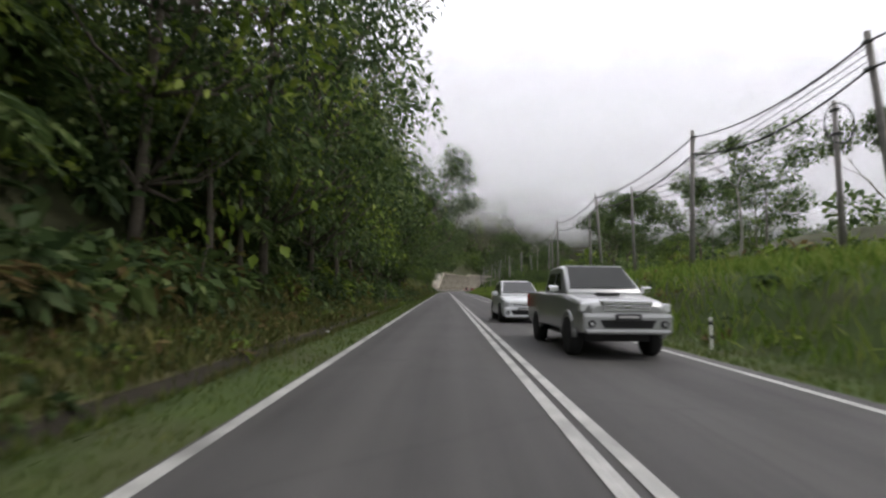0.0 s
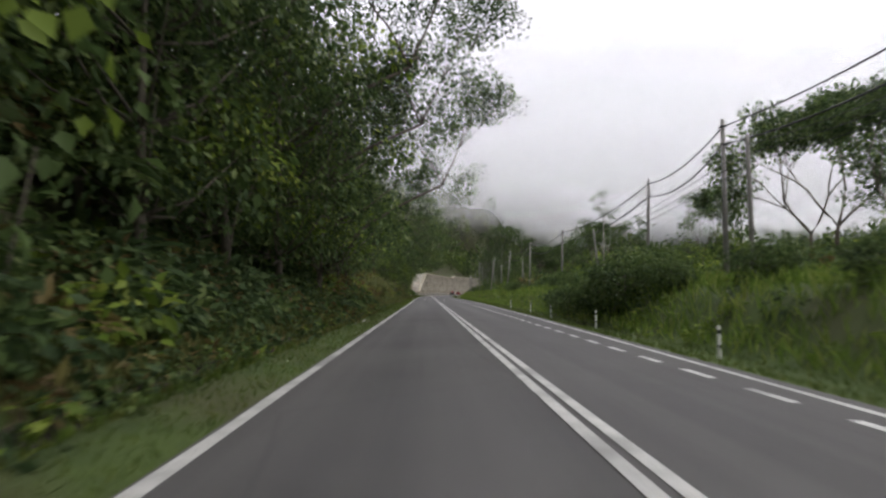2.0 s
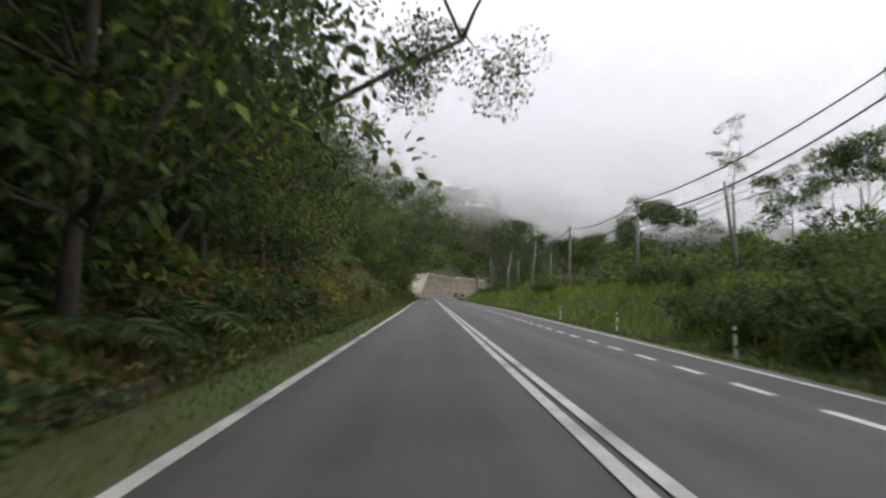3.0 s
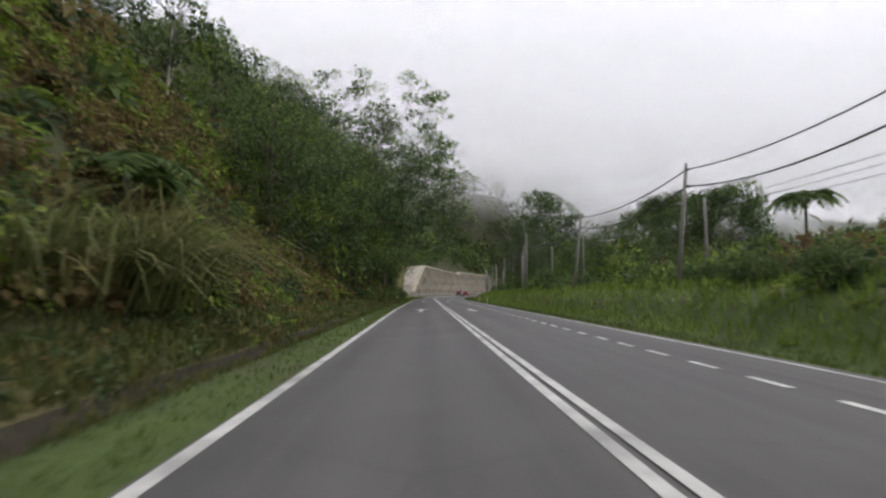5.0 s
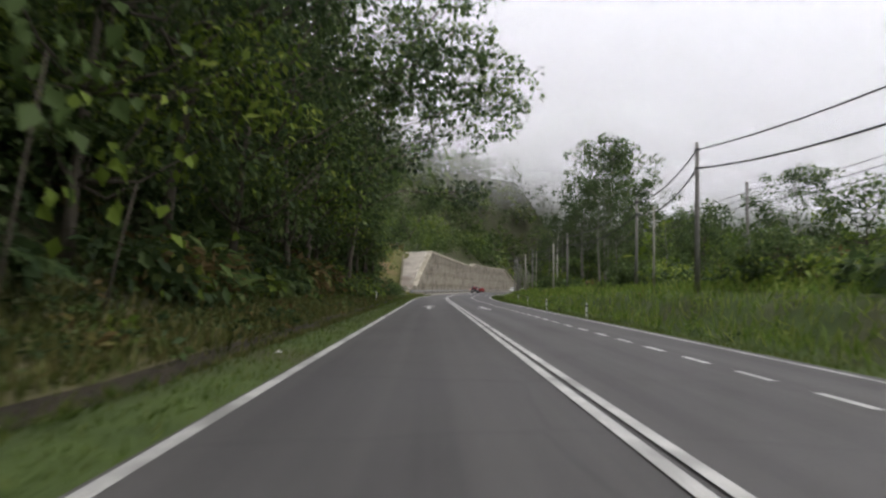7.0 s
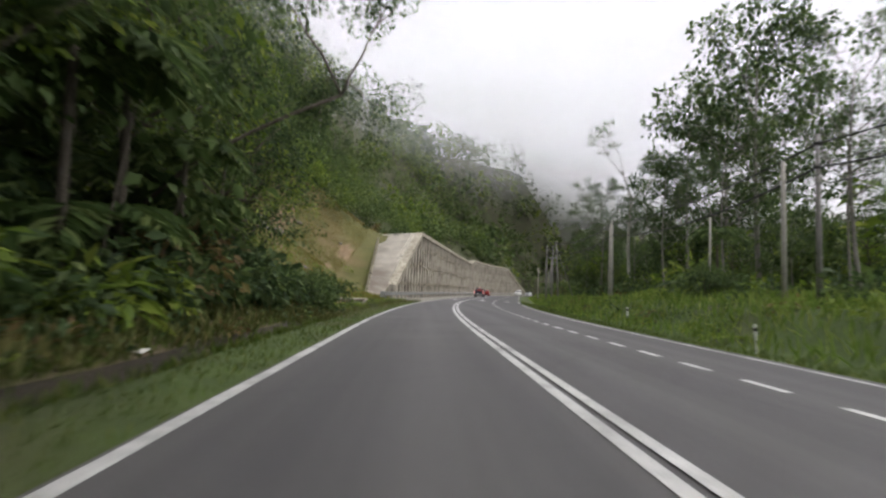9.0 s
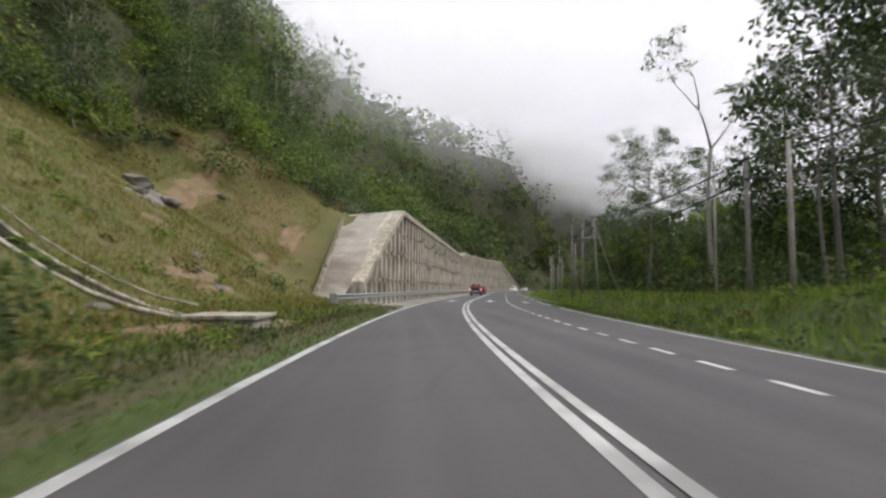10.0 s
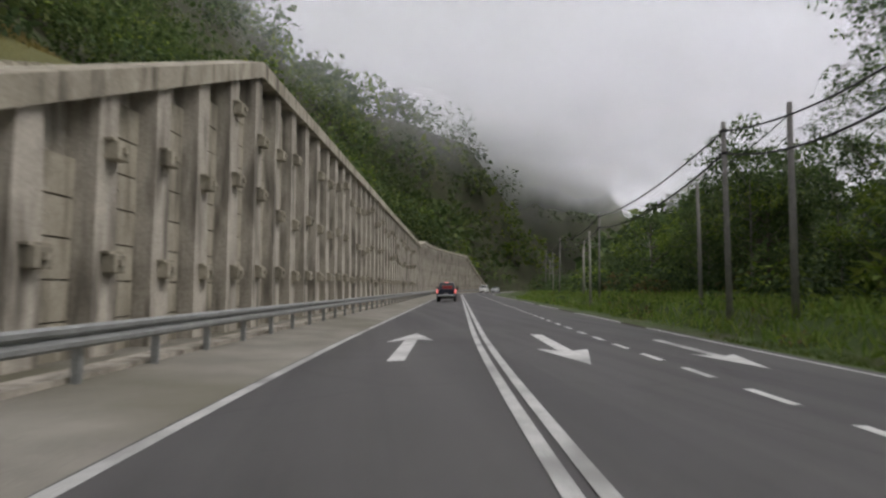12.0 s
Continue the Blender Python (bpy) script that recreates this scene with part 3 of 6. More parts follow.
def grow(bm, tips, p, way, length, radius, depth, rng, spread, rise):
    """A limb that bends, forks and ends in twigs; tips gathers the ends."""
    pts = [p]
    d = Vector(way).normalized()
    for _ in range(3):
        d = (d + Vector(rng.normal(size=3)) * 0.13 + Vector((0, 0, rise * 0.16))).normalized()
        pts.append(pts[-1] + d * length / 3)
    tube(bm, pts, [radius, radius * 0.86, radius * 0.74, radius * 0.62], 5 if radius > 0.05 else 3)
    if depth == 0:
        tips.append(pts[-1])
        return
    if depth < 2:
        tips.append(pts[2] + Vector(rng.normal(size=3)) * 0.2)
    for k in range(2 + int(rng.random() < 0.5)):
        off = Vector(rng.normal(size=3))
        off = (off - d * off.dot(d)).normalized()
        a = spread * (0.55 + 0.75 * rng.random())
        grow(bm, tips, pts[-1], d * math.cos(a) + off * math.sin(a), length * (0.62 + 0.24 * rng.random()), radius * 0.60, depth - 1, rng, spread, rise)


def build_branching(name, label, height, bare, limbs, reach, depth, spread, rise, tuft, per, leaf, seed, slots=(0, 1), bark=PALE_BARK, trunk=0.15, forks=0, lean=0.0, flat=0.6):
    """A tree with open branching limbs and tufts of small leaves at the twigs; forks: the trunk ends in that many main limbs."""
    rng = np.random.default_rng(seed)
    tree = empty(name, (0, 0, 0), label, "tree", "roadside trees")
    bm, tips = bmesh.new(), []
    stop = bare if forks else 0.96
    bend = rng.normal(size=2) * 0.02 * height
    axis = [Vector((lean * t * t * height + bend[0] * math.sin(t * 3), bend[1] * math.sin(t * 2.5), t * height * stop)) for t in np.linspace(0, 1, 9)]
    tube(bm, axis, [trunk * (1.3 if i == 0 else 1 - (0.045 if forks else 0.10) * i) for i in range(9)], 8)
    turn = rng.random() * 6.28
    if forks:
        for k in range(forks):
            a = turn + 6.28 * k / forks + 0.3 * rng.normal()
            grow(bm, tips, axis[-1], (math.cos(a) * 0.62, math.sin(a) * 0.62, 0.8), reach, trunk * 0.52, depth, rng, spread, rise)
    else:
        for k in range(limbs):
            q = bare + (0.98 - bare) * (k + 0.5) / limbs
            i = min(7, int(q * 8))
            at = axis[i].lerp(axis[i + 1], q * 8 - i)
            a = turn + 2.4 * k + 0.4 * rng.normal()
            size = reach * (0.45 + 0.75 * math.sin(math.pi * (0.25 + 0.68 * (q - bare) / (1 - bare)))) * (0.75 + 0.4 * rng.random())
            grow(bm, tips, at, (math.cos(a), math.sin(a), 0.25 + 0.5 * q), size * 0.5, trunk * 0.40 * (1.1 - 0.6 * q), depth, rng, spread, rise)
        tips.append(axis[-1])
    part("trunk", bm, bark, tree)
    chunks = []
    for p in tips:
        n = int(per * (0.6 + 0.8 * rng.random()))
        chunks.append((clump(p, tuft * (0.7 + 0.6 * rng.random()), n, leaf, rng, flat, -0.7, 0.45, 0.28), slots[int(rng.integers(len(slots)))]))
    crown = new("crown", leaf_mesh("crown", chunks, LEAVES))
    crown.parent = tree
    return tree


def build_fern(name, label, height, fronds, length, seed, slot=2, droop=0.9, rise=0.55):
    """A slim stem with a wheel of arching feathered fronds."""
    rng = np.random.default_rng(seed)
    fern = empty(name, (0, 0, 0), label, "tree fern", "ferns")
    part("trunk", tube(bmesh.new(), [(0, 0, 0), (0.05, 0, height * 0.5), (0, 0.04, height)], [0.11, 0.08, 0.07], 7), BARK, fern)
    for k in range(fronds):
        a = 2 * math.pi * k / fronds + rng.normal() * 0.15
        ch = [(frond((0, 0, height), (math.cos(a), math.sin(a), rise + 0.2 * rng.normal()), length * (0.8 + 0.3 * rng.random()), 26, length * 0.24, rng, droop), slot)]
        f = new("frond", leaf_mesh("frond", ch, LEAVES))
        f.parent = fern
    return fern


def put(proto, x, y, z, turn=0.0, size=1.0, sink=0.15):
    return copy_thing(proto, pose(x, y, z - sink, 0, 0, turn) @ Matrix.Scale(size, 4))


def first(proto, x, y, z, turn=0.0, size=1.0, sink=0.15):
    """Set the first of a kind itself on its place."""
    proto.matrix_basis = pose(x, y, z - sink, 0, 0, turn) @ Matrix.Scale(size, 4)
    return proto


def plant(proto, spots, seed):
    rng = np.random.default_rng(seed)
    for k, (p, size) in enumerate(spots):
        x, y, z = (float(c) for c in p)
        turn = float(rng.random() * 360)
        (put if k else first)(proto, x, y, z, turn, size)


# undergrowth of the jungle bank: joined clumps, many of them
def undergrowth(name, label, y0, y1, u0, u1, count, leaf, per, seed, size=(0.6, 1.5), dry=0.10, lift=0.3, right=False, light=0.2):
    rng = np.random.default_rng(seed)
    chunks = []
    for k in range(count):
        y = y0 + (y1 - y0) * rng.random()
        u = u0 + (u1 - u0) * rng.random() ** 1.15
        x, yy, z = place_on_right(y, u) if right else place_on_left(y, u)
        r = size[0] + (size[1] - size[0]) * rng.random() ** 1.5
        patch = 0.5 + 0.5 * math.sin(y * 0.33 + u * 0.9) * math.sin(u * 0.55 + y * 0.11 + 2)
        q = rng.random()
        slot = 3 if q < dry else 2 if q < dry + light * (0.4 + patch) else 1 if q > 0.72 - 0.2 * patch else 0
        kind = rng.random()
        c = (float(x), float(yy), float(z) + lift * r)
        if kind < 0.12:
            for _ in range(5):
                a = rng.random() * 6.28
                chunks.append((frond(c, (math.cos(a) + (0.5 if not right else 0), math.sin(a), 0.7), r * 1.5, 14, r * 0.42, rng, 1.1), slot))
        else:
            long = leaf * (1.9 if kind > 0.9 else 0.75 + 0.6 * rng.random())
            chunks.append((clump(c, r, int(per * (0.7 + 0.7 * r)), long, rng, 0.85, -0.25, 0.75, 0.17 if kind > 0.9 else 0.26), slot))
    ob = new(name, leaf_mesh(name, chunks, LEAVES))
    return tagged(ob, label, "undergrowth", kind="stuff")


def blades(name, label, spots, length, seed, material, wide=0.045):
    """Upright grass blades on given places."""
    rng = np.random.default_rng(seed)
    p = np.array(spots)
    way = rng.normal(size=p.shape) * 0.38 + (0, 0, 1.0)
    L = length * (0.5 + 0.9 * rng.random(len(p)))
    ob = new(name, leaf_mesh(name, [(leaf_data(p, way, L, L * wide + 0.004, 0.1, rng), 0)], [material]))
    return tagged(ob, label, "grass", kind="stuff")


def grass_spots(y0, y1, w0, w1, count, seed, right):
    rng = np.random.default_rng(seed)
    y = y0 + (y1 - y0) * rng.random(count)
    w = w0 + (w1 - w0) * rng.random(count)
    x, yy, z = place_on_right(y, w) if right else place_on_left(y, w)
    return np.stack([x, yy, z - 0.02], 1)


for k, y0 in enumerate(range(-20, 206, 25)):
    dry = 80 <= y0 <= 130
    undergrowth("undergrowth", "dense brownish green shrubs on the open bank" if dry else "dense dark green shrubs and ferns on the jungle bank", y0, min(y0 + 25, 216), 4.6, 12.5, 290 if dry else 190, 0.22 if dry else 0.36, 85 if dry else 70, 10 + k, (0.4, 1.1) if dry else (0.6, 1.5), 0.58 if dry else 0.14, light=0.30 if dry else 0.13)
    undergrowth("undergrowth", "tangled shrubs on the steep upper bank", y0, min(y0 + 25, 216), 11, 24, 32, 0.5, 44, 40 + k, (1.0, 2.2), 0.4 if dry else 0.07)
    blades("bank_grass", "long dull grass on the foot of the bank", grass_spots(y0, min(y0 + 25, 209), 1.95, 6.0, 8000, 200 + k, False), 0.32, 300 + k, DULL_BLADE, 0.085)
    blades("ditch_grass", "grass hanging over the edges of the ditch", np.concatenate([grass_spots(y0, min(y0 + 25, 209), 1.15, 1.38, 1500, 400 + k, False), grass_spots(y0, min(y0 + 25, 209), 1.86, 2.3, 1500, 430 + k, False)]), 0.19, 460 + k, DULL_BLADE if k % 2 else VERGE_BLADE)
    undergrowth("weeds", "low brownish weeds along the foot of the bank", y0, min(y0 + 25, 209), 2.15, 5.6, 190, 0.16, 32, 70 + k, (0.16, 0.45), 0.24, 0.1, light=0.10)

undergrowth("undergrowth", "tall dark shrubs hanging over the foot of the bank", 186, 207, 3.0, 6.2, 95, 0.26, 90, 64, (0.7, 1.5), 0.06, 0.5, light=0.06)
undergrowth("undergrowth", "tall dark shrubs hanging over the foot of the bank", 44, 86, 3.0, 6.0, 130, 0.26, 80, 65, (0.6, 1.3), 0.10, 0.4, light=0.10)
undergrowth("weeds", "low weeds on the verge below the cleared slope", 209, 238, 1.3, 5.0, 120, 0.12, 36, 63, (0.12, 0.34), 0.34, 0.05, light=0.4)
blades("bank_grass", "long grass below the cleared slope", grass_spots(208, 238, 1.2, 5.2, 7000, 231, False), 0.18, 331, DULL_BLADE, 0.085)
blades("shoulder_grass", "patchy grass on the gravel shoulder", grass_spots(235, 243.5, 0.5, 3.6, 1000, 233, False), 0.14, 333, DULL_BLADE, 0.085)
undergrowth("weeds", "weeds on the gravel under the guard rail", 235, 243, 1.2, 3.4, 10, 0.09, 30, 66, (0.08, 0.22), 0.4, 0.0, light=0.1)
undergrowth("weeds", "weeds filling the ditch", 44, 82, 1.3, 2.4, 240, 0.17, 34, 61, (0.2, 0.42), 0.2, 0.0)
undergrowth("undergrowth", "fine brown and green shrubs on the steep open bank", 98, 142, 6, 15, 330, 0.24, 80, 60, (0.6, 1.3), 0.5, 0.35, light=0.3)

broad_a = build_tree("jungle_tree", "broad jungle tree with a dense dark green crown", 11, 3.0, 4.0, 22, 66, 0.46, "broad", 1, (0, 1, 0, 2))
broad_b = build_tree("jungle_tree", "leaning jungle tree with drooping foliage over the bank", 9, 2.2, 3.6, 22, 58, 0.48, "broad", 2, (1, 0, 2), lean=0.25, droop=0.9)
broad_c = build_tree("jungle_tree", "tall jungle tree with an uneven leafy crown", 14, 4.0, 3.8, 24, 66, 0.46, "broad", 3, (0, 1, 1), PALE_BARK)
tall_a = build_branching("slender_tree", "tall slender tree with a sparse open crown", 14, 0.40, 15, 4.2, 2, 0.62, 0.5, 0.62, 26, 0.30, 4, (0, 1), GREY_BARK, 0.15)
tall_b = build_branching("slender_tree", "slender pale trunked tree with open branching foliage", 10, 0.30, 14, 3.6, 2, 0.66, 0.4, 0.60, 34, 0.26, 5, (0, 1, 0), GREY_BARK, 0.11)
tall_c = build_branching("slender_tree", "tall tree with a sparse domed crown of small leaves", 18.5, 0.42, 18, 4.6, 3, 0.58, 0.45, 0.56, 26, 0.20, 44, (1, 0, 1), GREY_BARK, 0.19)
umbrella = build_branching("spreading_tree", "spreading tree with forking limbs and a domed crown", 9.5, 0.30, 0, 2.9, 4, 0.50, 0.25, 0.80, 44, 0.27, 6, (0, 1, 0), BARK, 0.17, 3)
over = build_tree("jungle_tree", "tall jungle tree with a crown reaching over the verge", 19, 3.2, 5.6, 46, 118, 0.36, "broad", 31, (0, 1, 0, 2, 1, 1), BARK, 0.2, 0.10, 0.7)
layered = build_branching("layered_tree", "tall tree with layered open branches over the road", 20, 0.22, 22, 8.6, 2, 0.55, -0.1, 0.95, 46, 0.34, 32, (1, 0), BARK, 0.2, 0, 0.24, 0.45)
leaning = build_branching("leaning_tree", "leaning tree with small drooping leaves above the road", 10.0, 0.64, 0, 2.3, 3, 0.58, -0.35, 0.72, 110, 0.15, 33, (1, 0), BARK, 0.10, 3, 0.72, 1.0)
forked = build_branching("forked_tree", "pale forked tree with a thin flat crown", 17.5, 0.66, 0, 3.0, 3, 0.52, 0.3, 0.55, 30, 0.22, 35, (0, 1), PALE_BARK, 0.2, 2, 0.0, 0.45)
bushy = build_tree("roadside_bush", "dense rounded roadside bush with dark inside", 3.0, 0.5, 2.1, 22, 90, 0.26, "broad", 7, (0, 1, 0), BARK, 0.07)
fern = build_fern("tree_fern", "tree fern with arching feathery fronds", 4.2, 13, 2.4, 8, 0, 1.7, 0.8)
fern_b = build_fern("bank_fern", "large fern with long drooping fronds on the bank", 1.2, 11, 2.4, 9, 0, 1.4, 0.7)

R_ = np.random.default_rng(77)
spots = {"a": [], "b": [], "c": []}
for y in np.arange(-16, 208, 5.3):
    yy = y + R_.normal() * 0.8
    u = 6.5 + 2.5 * R_.random()
    open_bank = 97 < yy < 138
    if not open_bank:
        spots["b" if R_.random() < 0.55 else "a"].append((place_on_left(yy, u), 0.65 + 0.3 * R_.random()))
    spots["acb"[int(R_.integers(3))]].append((place_on_left(yy + 1.5, u + (9 if open_bank else 5) + 3 * R_.random()), (0.5 if open_bank else 0.75) + 0.3 * R_.random()))
plant(over, [(place_on_left(y, u), s) for y, u, s in ((-4, 7, .9), (4, 6.6, .9), (12, 6.0, .95), (20, 5.2, 1.0), (27, 5.0, 1.05), (34, 4.8, 1.05), (41, 5.0, 1.0), (48, 5.2, .9), (55, 5.0, .85), (61, 5.0, .9), (65.5, 4.4, .86), (71.5, 3.9, .86), (76, 5.6, .9), (80.5, 5.2, .84), (87, 5.2, .78), (93, 5.6, .68),
                                                        (53, 9.8, .85), (61, 9.6, .85), (68, 9.2, .9), (76, 9.4, .85), (138, 7.0, .62), (145, 6.6, .68), (152, 6.2, .72), (159, 5.8, .78), (167, 5.2, .9), (175, 5.2, .9), (183, 5.6, .85), (194, 5.4, .76), (203, 6.4, .64), (209, 6.2, .58), (213.5, 6.8, .5))], 41)
first(layered, *place_on_left(187, 4.2), 0, 1.08)
put(layered, *place_on_left(163.5, 6.0), 10, 0.9)
put(layered, *place_on_left(178, 5), 60, 0.8)
first(leaning, *place_on_left(77, 5.1), 0, 1.12)
put(leaning, *place_on_left(70, 6.8), 6, 1.05)
put(leaning, *place_on_left(65, 7.2), -5, 1.05)
put(leaning, *place_on_left(201, 5.6), 4, 0.66)
def creeper(y, u, z, count, leaf, seed, slot):
    """A plant with a few large drooping leaves, high in the bank's foliage."""
    rng = np.random.default_rng(seed)
    x, yy, g = place_on_left(y, u)
    plant_ = empty("large_leaf_creeper", (float(x), float(yy), float(g)), "creeper with large drooping light green leaves", "creeper", "creepers")
    h = z - float(g)
    part("stem", tube(bmesh.new(), [(-0.6, 0, -0.2), (-0.3, 0.1, h * 0.6), (0, 0, h)], [0.03, 0.025, 0.015], 6), BARK, plant_)
    big = leaf_mesh("leaf", [(leaf_data(np.zeros((1, 3)), np.array([[1.0, 0, 0]]), np.array([leaf]), np.array([leaf * 0.36]), 0.3, rng), slot)], LEAVES)
    for _ in range(count):
        d = rng.normal(size=3) * (0.8, 1.1, 0.75) + (0, 0, h)
        ob = new("leaf", big)
        ob.parent = plant_
        ob.matrix_basis = pose(*d, rng.normal() * 40, 62 + rng.normal() * 22, rng.normal() * 60) @ Matrix.Scale(0.7 + 0.6 * rng.random(), 4)


for k, (y, u, z, n_, leaf, slot) in enumerate(((47, 3.4, 4.8, 46, .42, 2), (49.5, 3.8, 3.4, 30, .45, 0), (38, 3.6, 5.2, 36, .36, 2), (58, 3.6, 4.6, 40, .38, 0), (155, 3.6, 4.6, 50, .4, 0), (158, 3.8, 3.2, 40, .36, 2), (151, 3.6, 5.4, 40, .4, 0), (197, 3.2, 4.2, 46, .34, 0), (200, 3.6, 3.2, 40, .32, 0), (12, 3.8, 3.4, 36, .36, 2), (30, 3.8, 3.6, 30, .36, 0), (146, 4, 3.5, 36, .36, 2))):
    creeper(y, u, z, n_, leaf, 500 + k, slot)
plant(broad_a, spots["a"], 1)
plant(broad_b, [(p, s) for p, s in spots["b"]], 2)
plant(broad_c, spots["c"], 3)

REED = leaf_material("reed_leaf", (0.085, 0.105, 0.034), (0.150, 0.165, 0.060), (0.240, 0.235, 0.105))


def reed_clump(y, u, height, count, seed):
    """A stool of long ribbon leaves that rise from the bank and arch over."""
    rng = np.random.default_rng(seed)
    verts, faces = [], []
    for _ in range(count):
        a, lean = rng.random() * 6.28, 0.25 + 0.6 * rng.random()
        side = np.array((math.cos(a) + 0.7, math.sin(a), 0.0)) * lean
        p = np.array((rng.normal() * 0.55, rng.normal() * 0.8, -0.1))
        long, wide = height * (0.6 + 0.6 * rng.random()), 0.035 + 0.03 * rng.random()
        cross = np.cross(side, (0, 0, 1.0))
        cross /= np.linalg.norm(cross) + 1e-9
        base = len(verts)
        for i in range(6):
            q = i / 5
            c = p + side * long * q ** 1.6 + np.array((0, 0, long * (0.95 * q - 1.15 * lean * q ** 2.6)))
            w = wide * (1 - q ** 2) + 0.003
            verts += [tuple(c - cross * w), tuple(c + cross * w)]
        faces += [(base + 2 * i, base + 2 * i + 1, base + 2 * i + 3, base + 2 * i + 2) for i in range(5)]
    x, yy, z = place_on_left(y, u)
    ob = tagged(new("reed_clump", mesh_of("reed_clump", verts, faces, REED)), "clump of tall arching reed grass on the bank", "reeds", "reed clumps")
    ob.location = (float(x), float(yy), float(z) - 0.1)


for k, (y, u, h) in enumerate(((118, 5.0, 4.3), (115.8, 5.4, 3.6), (120.4, 5.6, 4.0), (124, 6.2, 3.2), (110, 5.8, 3.0))):
    reed_clump(y, u, h, 150, 700 + k)

# ---- right side ----
undergrowth("scrub", "mixed green scrub beyond the grass berm", -10, 100, 8, 26, 260, 0.32, 62, 101, (0.5, 1.3), 0.08, 0.3, True, 0.3)
undergrowth("scrub", "mixed green scrub beyond the grass berm", 100, 210, 6.5, 26, 300, 0.34, 62, 102, (0.7, 1.9), 0.08, 0.3, True, 0.3)
undergrowth("scrub", "mixed green scrub at the edge of the wood", 210, 400, 7.5, 34, 380, 0.42, 56, 103, (0.8, 2.2), 0.06, 0.3, True, 0.2)
undergrowth("weeds", "mixed low weeds on the grass berm", -10, 195, 2.8, 9, 340, 0.17, 40, 120, (0.25, 0.6), 0.08, 0.1, True, 0.6)
undergrowth("weeds", "mixed low weeds and seedlings on the grass berm", 195, 310, 2.6, 11, 420, 0.17, 42, 121, (0.25, 0.8), 0.12, 0.1, True, 0.6)
blades("tall_grass", "tall bright green grass on the berm", grass_spots(-10, 120, 2.6, 12, 30000, 5, True), 0.55, 6, GRASS_BLADE)
blades("tall_grass", "tall green grass on the berm", grass_spots(120, 330, 2.4, 12, 36000, 7, True), 0.55, 8, GRASS_BLADE)
blades("verge_grass", "short trodden verge grass", grass_spots(-10, 260, 0.3, 2.8, 23000, 9, True), 0.16, 10, VERGE_BLADE)
blades("verge_grass", "short trodden verge grass", grass_spots(-10, 240, 0.15, 1.32, 21000, 11, False), 0.11, 12, VERGE_BLADE)
BARE = ((252, 18.5, 3.6, 1.5), (255, 11.6, 2.6, 0.7), (249, 12.0, 1.4, 0.6), (232.5, 8.3, 2.2, 0.8), (231.5, 7.0, 1.6, 0.4), (243, 16.1, 2.2, 1.1), (224.8, 2.5, 2.0, 0.4), (221, 3.6, 2.0, 0.4), (238, 13.0, 1.2, 0.5), (236, 21, 1.6, 0.8))


def thin_out(spots):
    """Leave out what would stand on the bare places of the cleared slope, and thin the rest unevenly."""
    out = []
    for k, (x, y, z) in enumerate(spots):
        u = float(left_line(y) - (x - centre(y)))
        bare = any(((y - a) / c) ** 2 + ((u - b) / d) ** 2 < 1 for a, b, c, d in BARE)
        gap = math.sin(y * 0.9 + 0.6 * u) * math.sin(u * 1.1 - 0.4 * y) + 0.5 * math.sin(2.3 * y + 1.7 * u)
        if not bare and not (y > 242.5 and u < 10.7) and gap > -0.8 + 0.3 * math.sin(k * 1.7):
            out.append((x, y, z))
    return out


blades("slope_grass", "dry yellowish grass on the cleared slope", thin_out(grass_spots(213, 252, 3.2, 32, 46000, 13, False)), 0.27, 14, STRAW)
blades("slope_grass", "dry grass above the concrete apron", thin_out(grass_spots(243, 270, 10.7, 30, 24000, 17, False)), 0.27, 18, STRAW)
blades("slope_grass", "green tufts of grass on the cleared slope", thin_out(grass_spots(213, 256, 2.0, 32, 46000, 15, False)), 0.26, 16, GRASS_BLADE)


def bare_patch(y, u, ry, ru, seed, material, label):
    """A low uneven patch of bare ground with a ragged outline."""
    rng = np.random.default_rng(seed)
    ph = rng.random(4) * 6.28
    verts, faces, m, rings = [], [], 40, 7
    for i in range(rings):
        for k in range(m):
            a = 6.2832 * k / m
            edge = 1 + 0.34 * math.sin(2 * a + ph[0]) + 0.22 * math.sin(5 * a + ph[1]) + 0.08 * math.sin(13 * a + ph[2])
            q = i / (rings - 1) * edge
            x, yy, z = place_on_left(y + ry * q * math.cos(a), u + ru * q * math.sin(a))
            lump = 0.09 * (1 - i / (rings - 1)) ** 0.5 + 0.04 * rng.random() * (i < rings - 1)
            verts.append((float(x), float(yy), float(z) + (lump if i < rings - 1 else -0.05)))
    for i in range(rings - 1):
        for k in range(m):
            faces.append((i * m + k, i * m + (k + 1) % m, (i + 1) * m + (k + 1) % m, (i + 1) * m + k))
    tagged(new("bare_soil", mesh_of("bare_soil", verts, faces, material, True)), label, "soil", kind="structure")


for k, spot in enumerate(BARE):
    bare_patch(*spot, 600 + k, ROCK if k == 5 else SOIL, "grey rock showing through the slope" if k == 5 else "bare brown soil between dry grass")


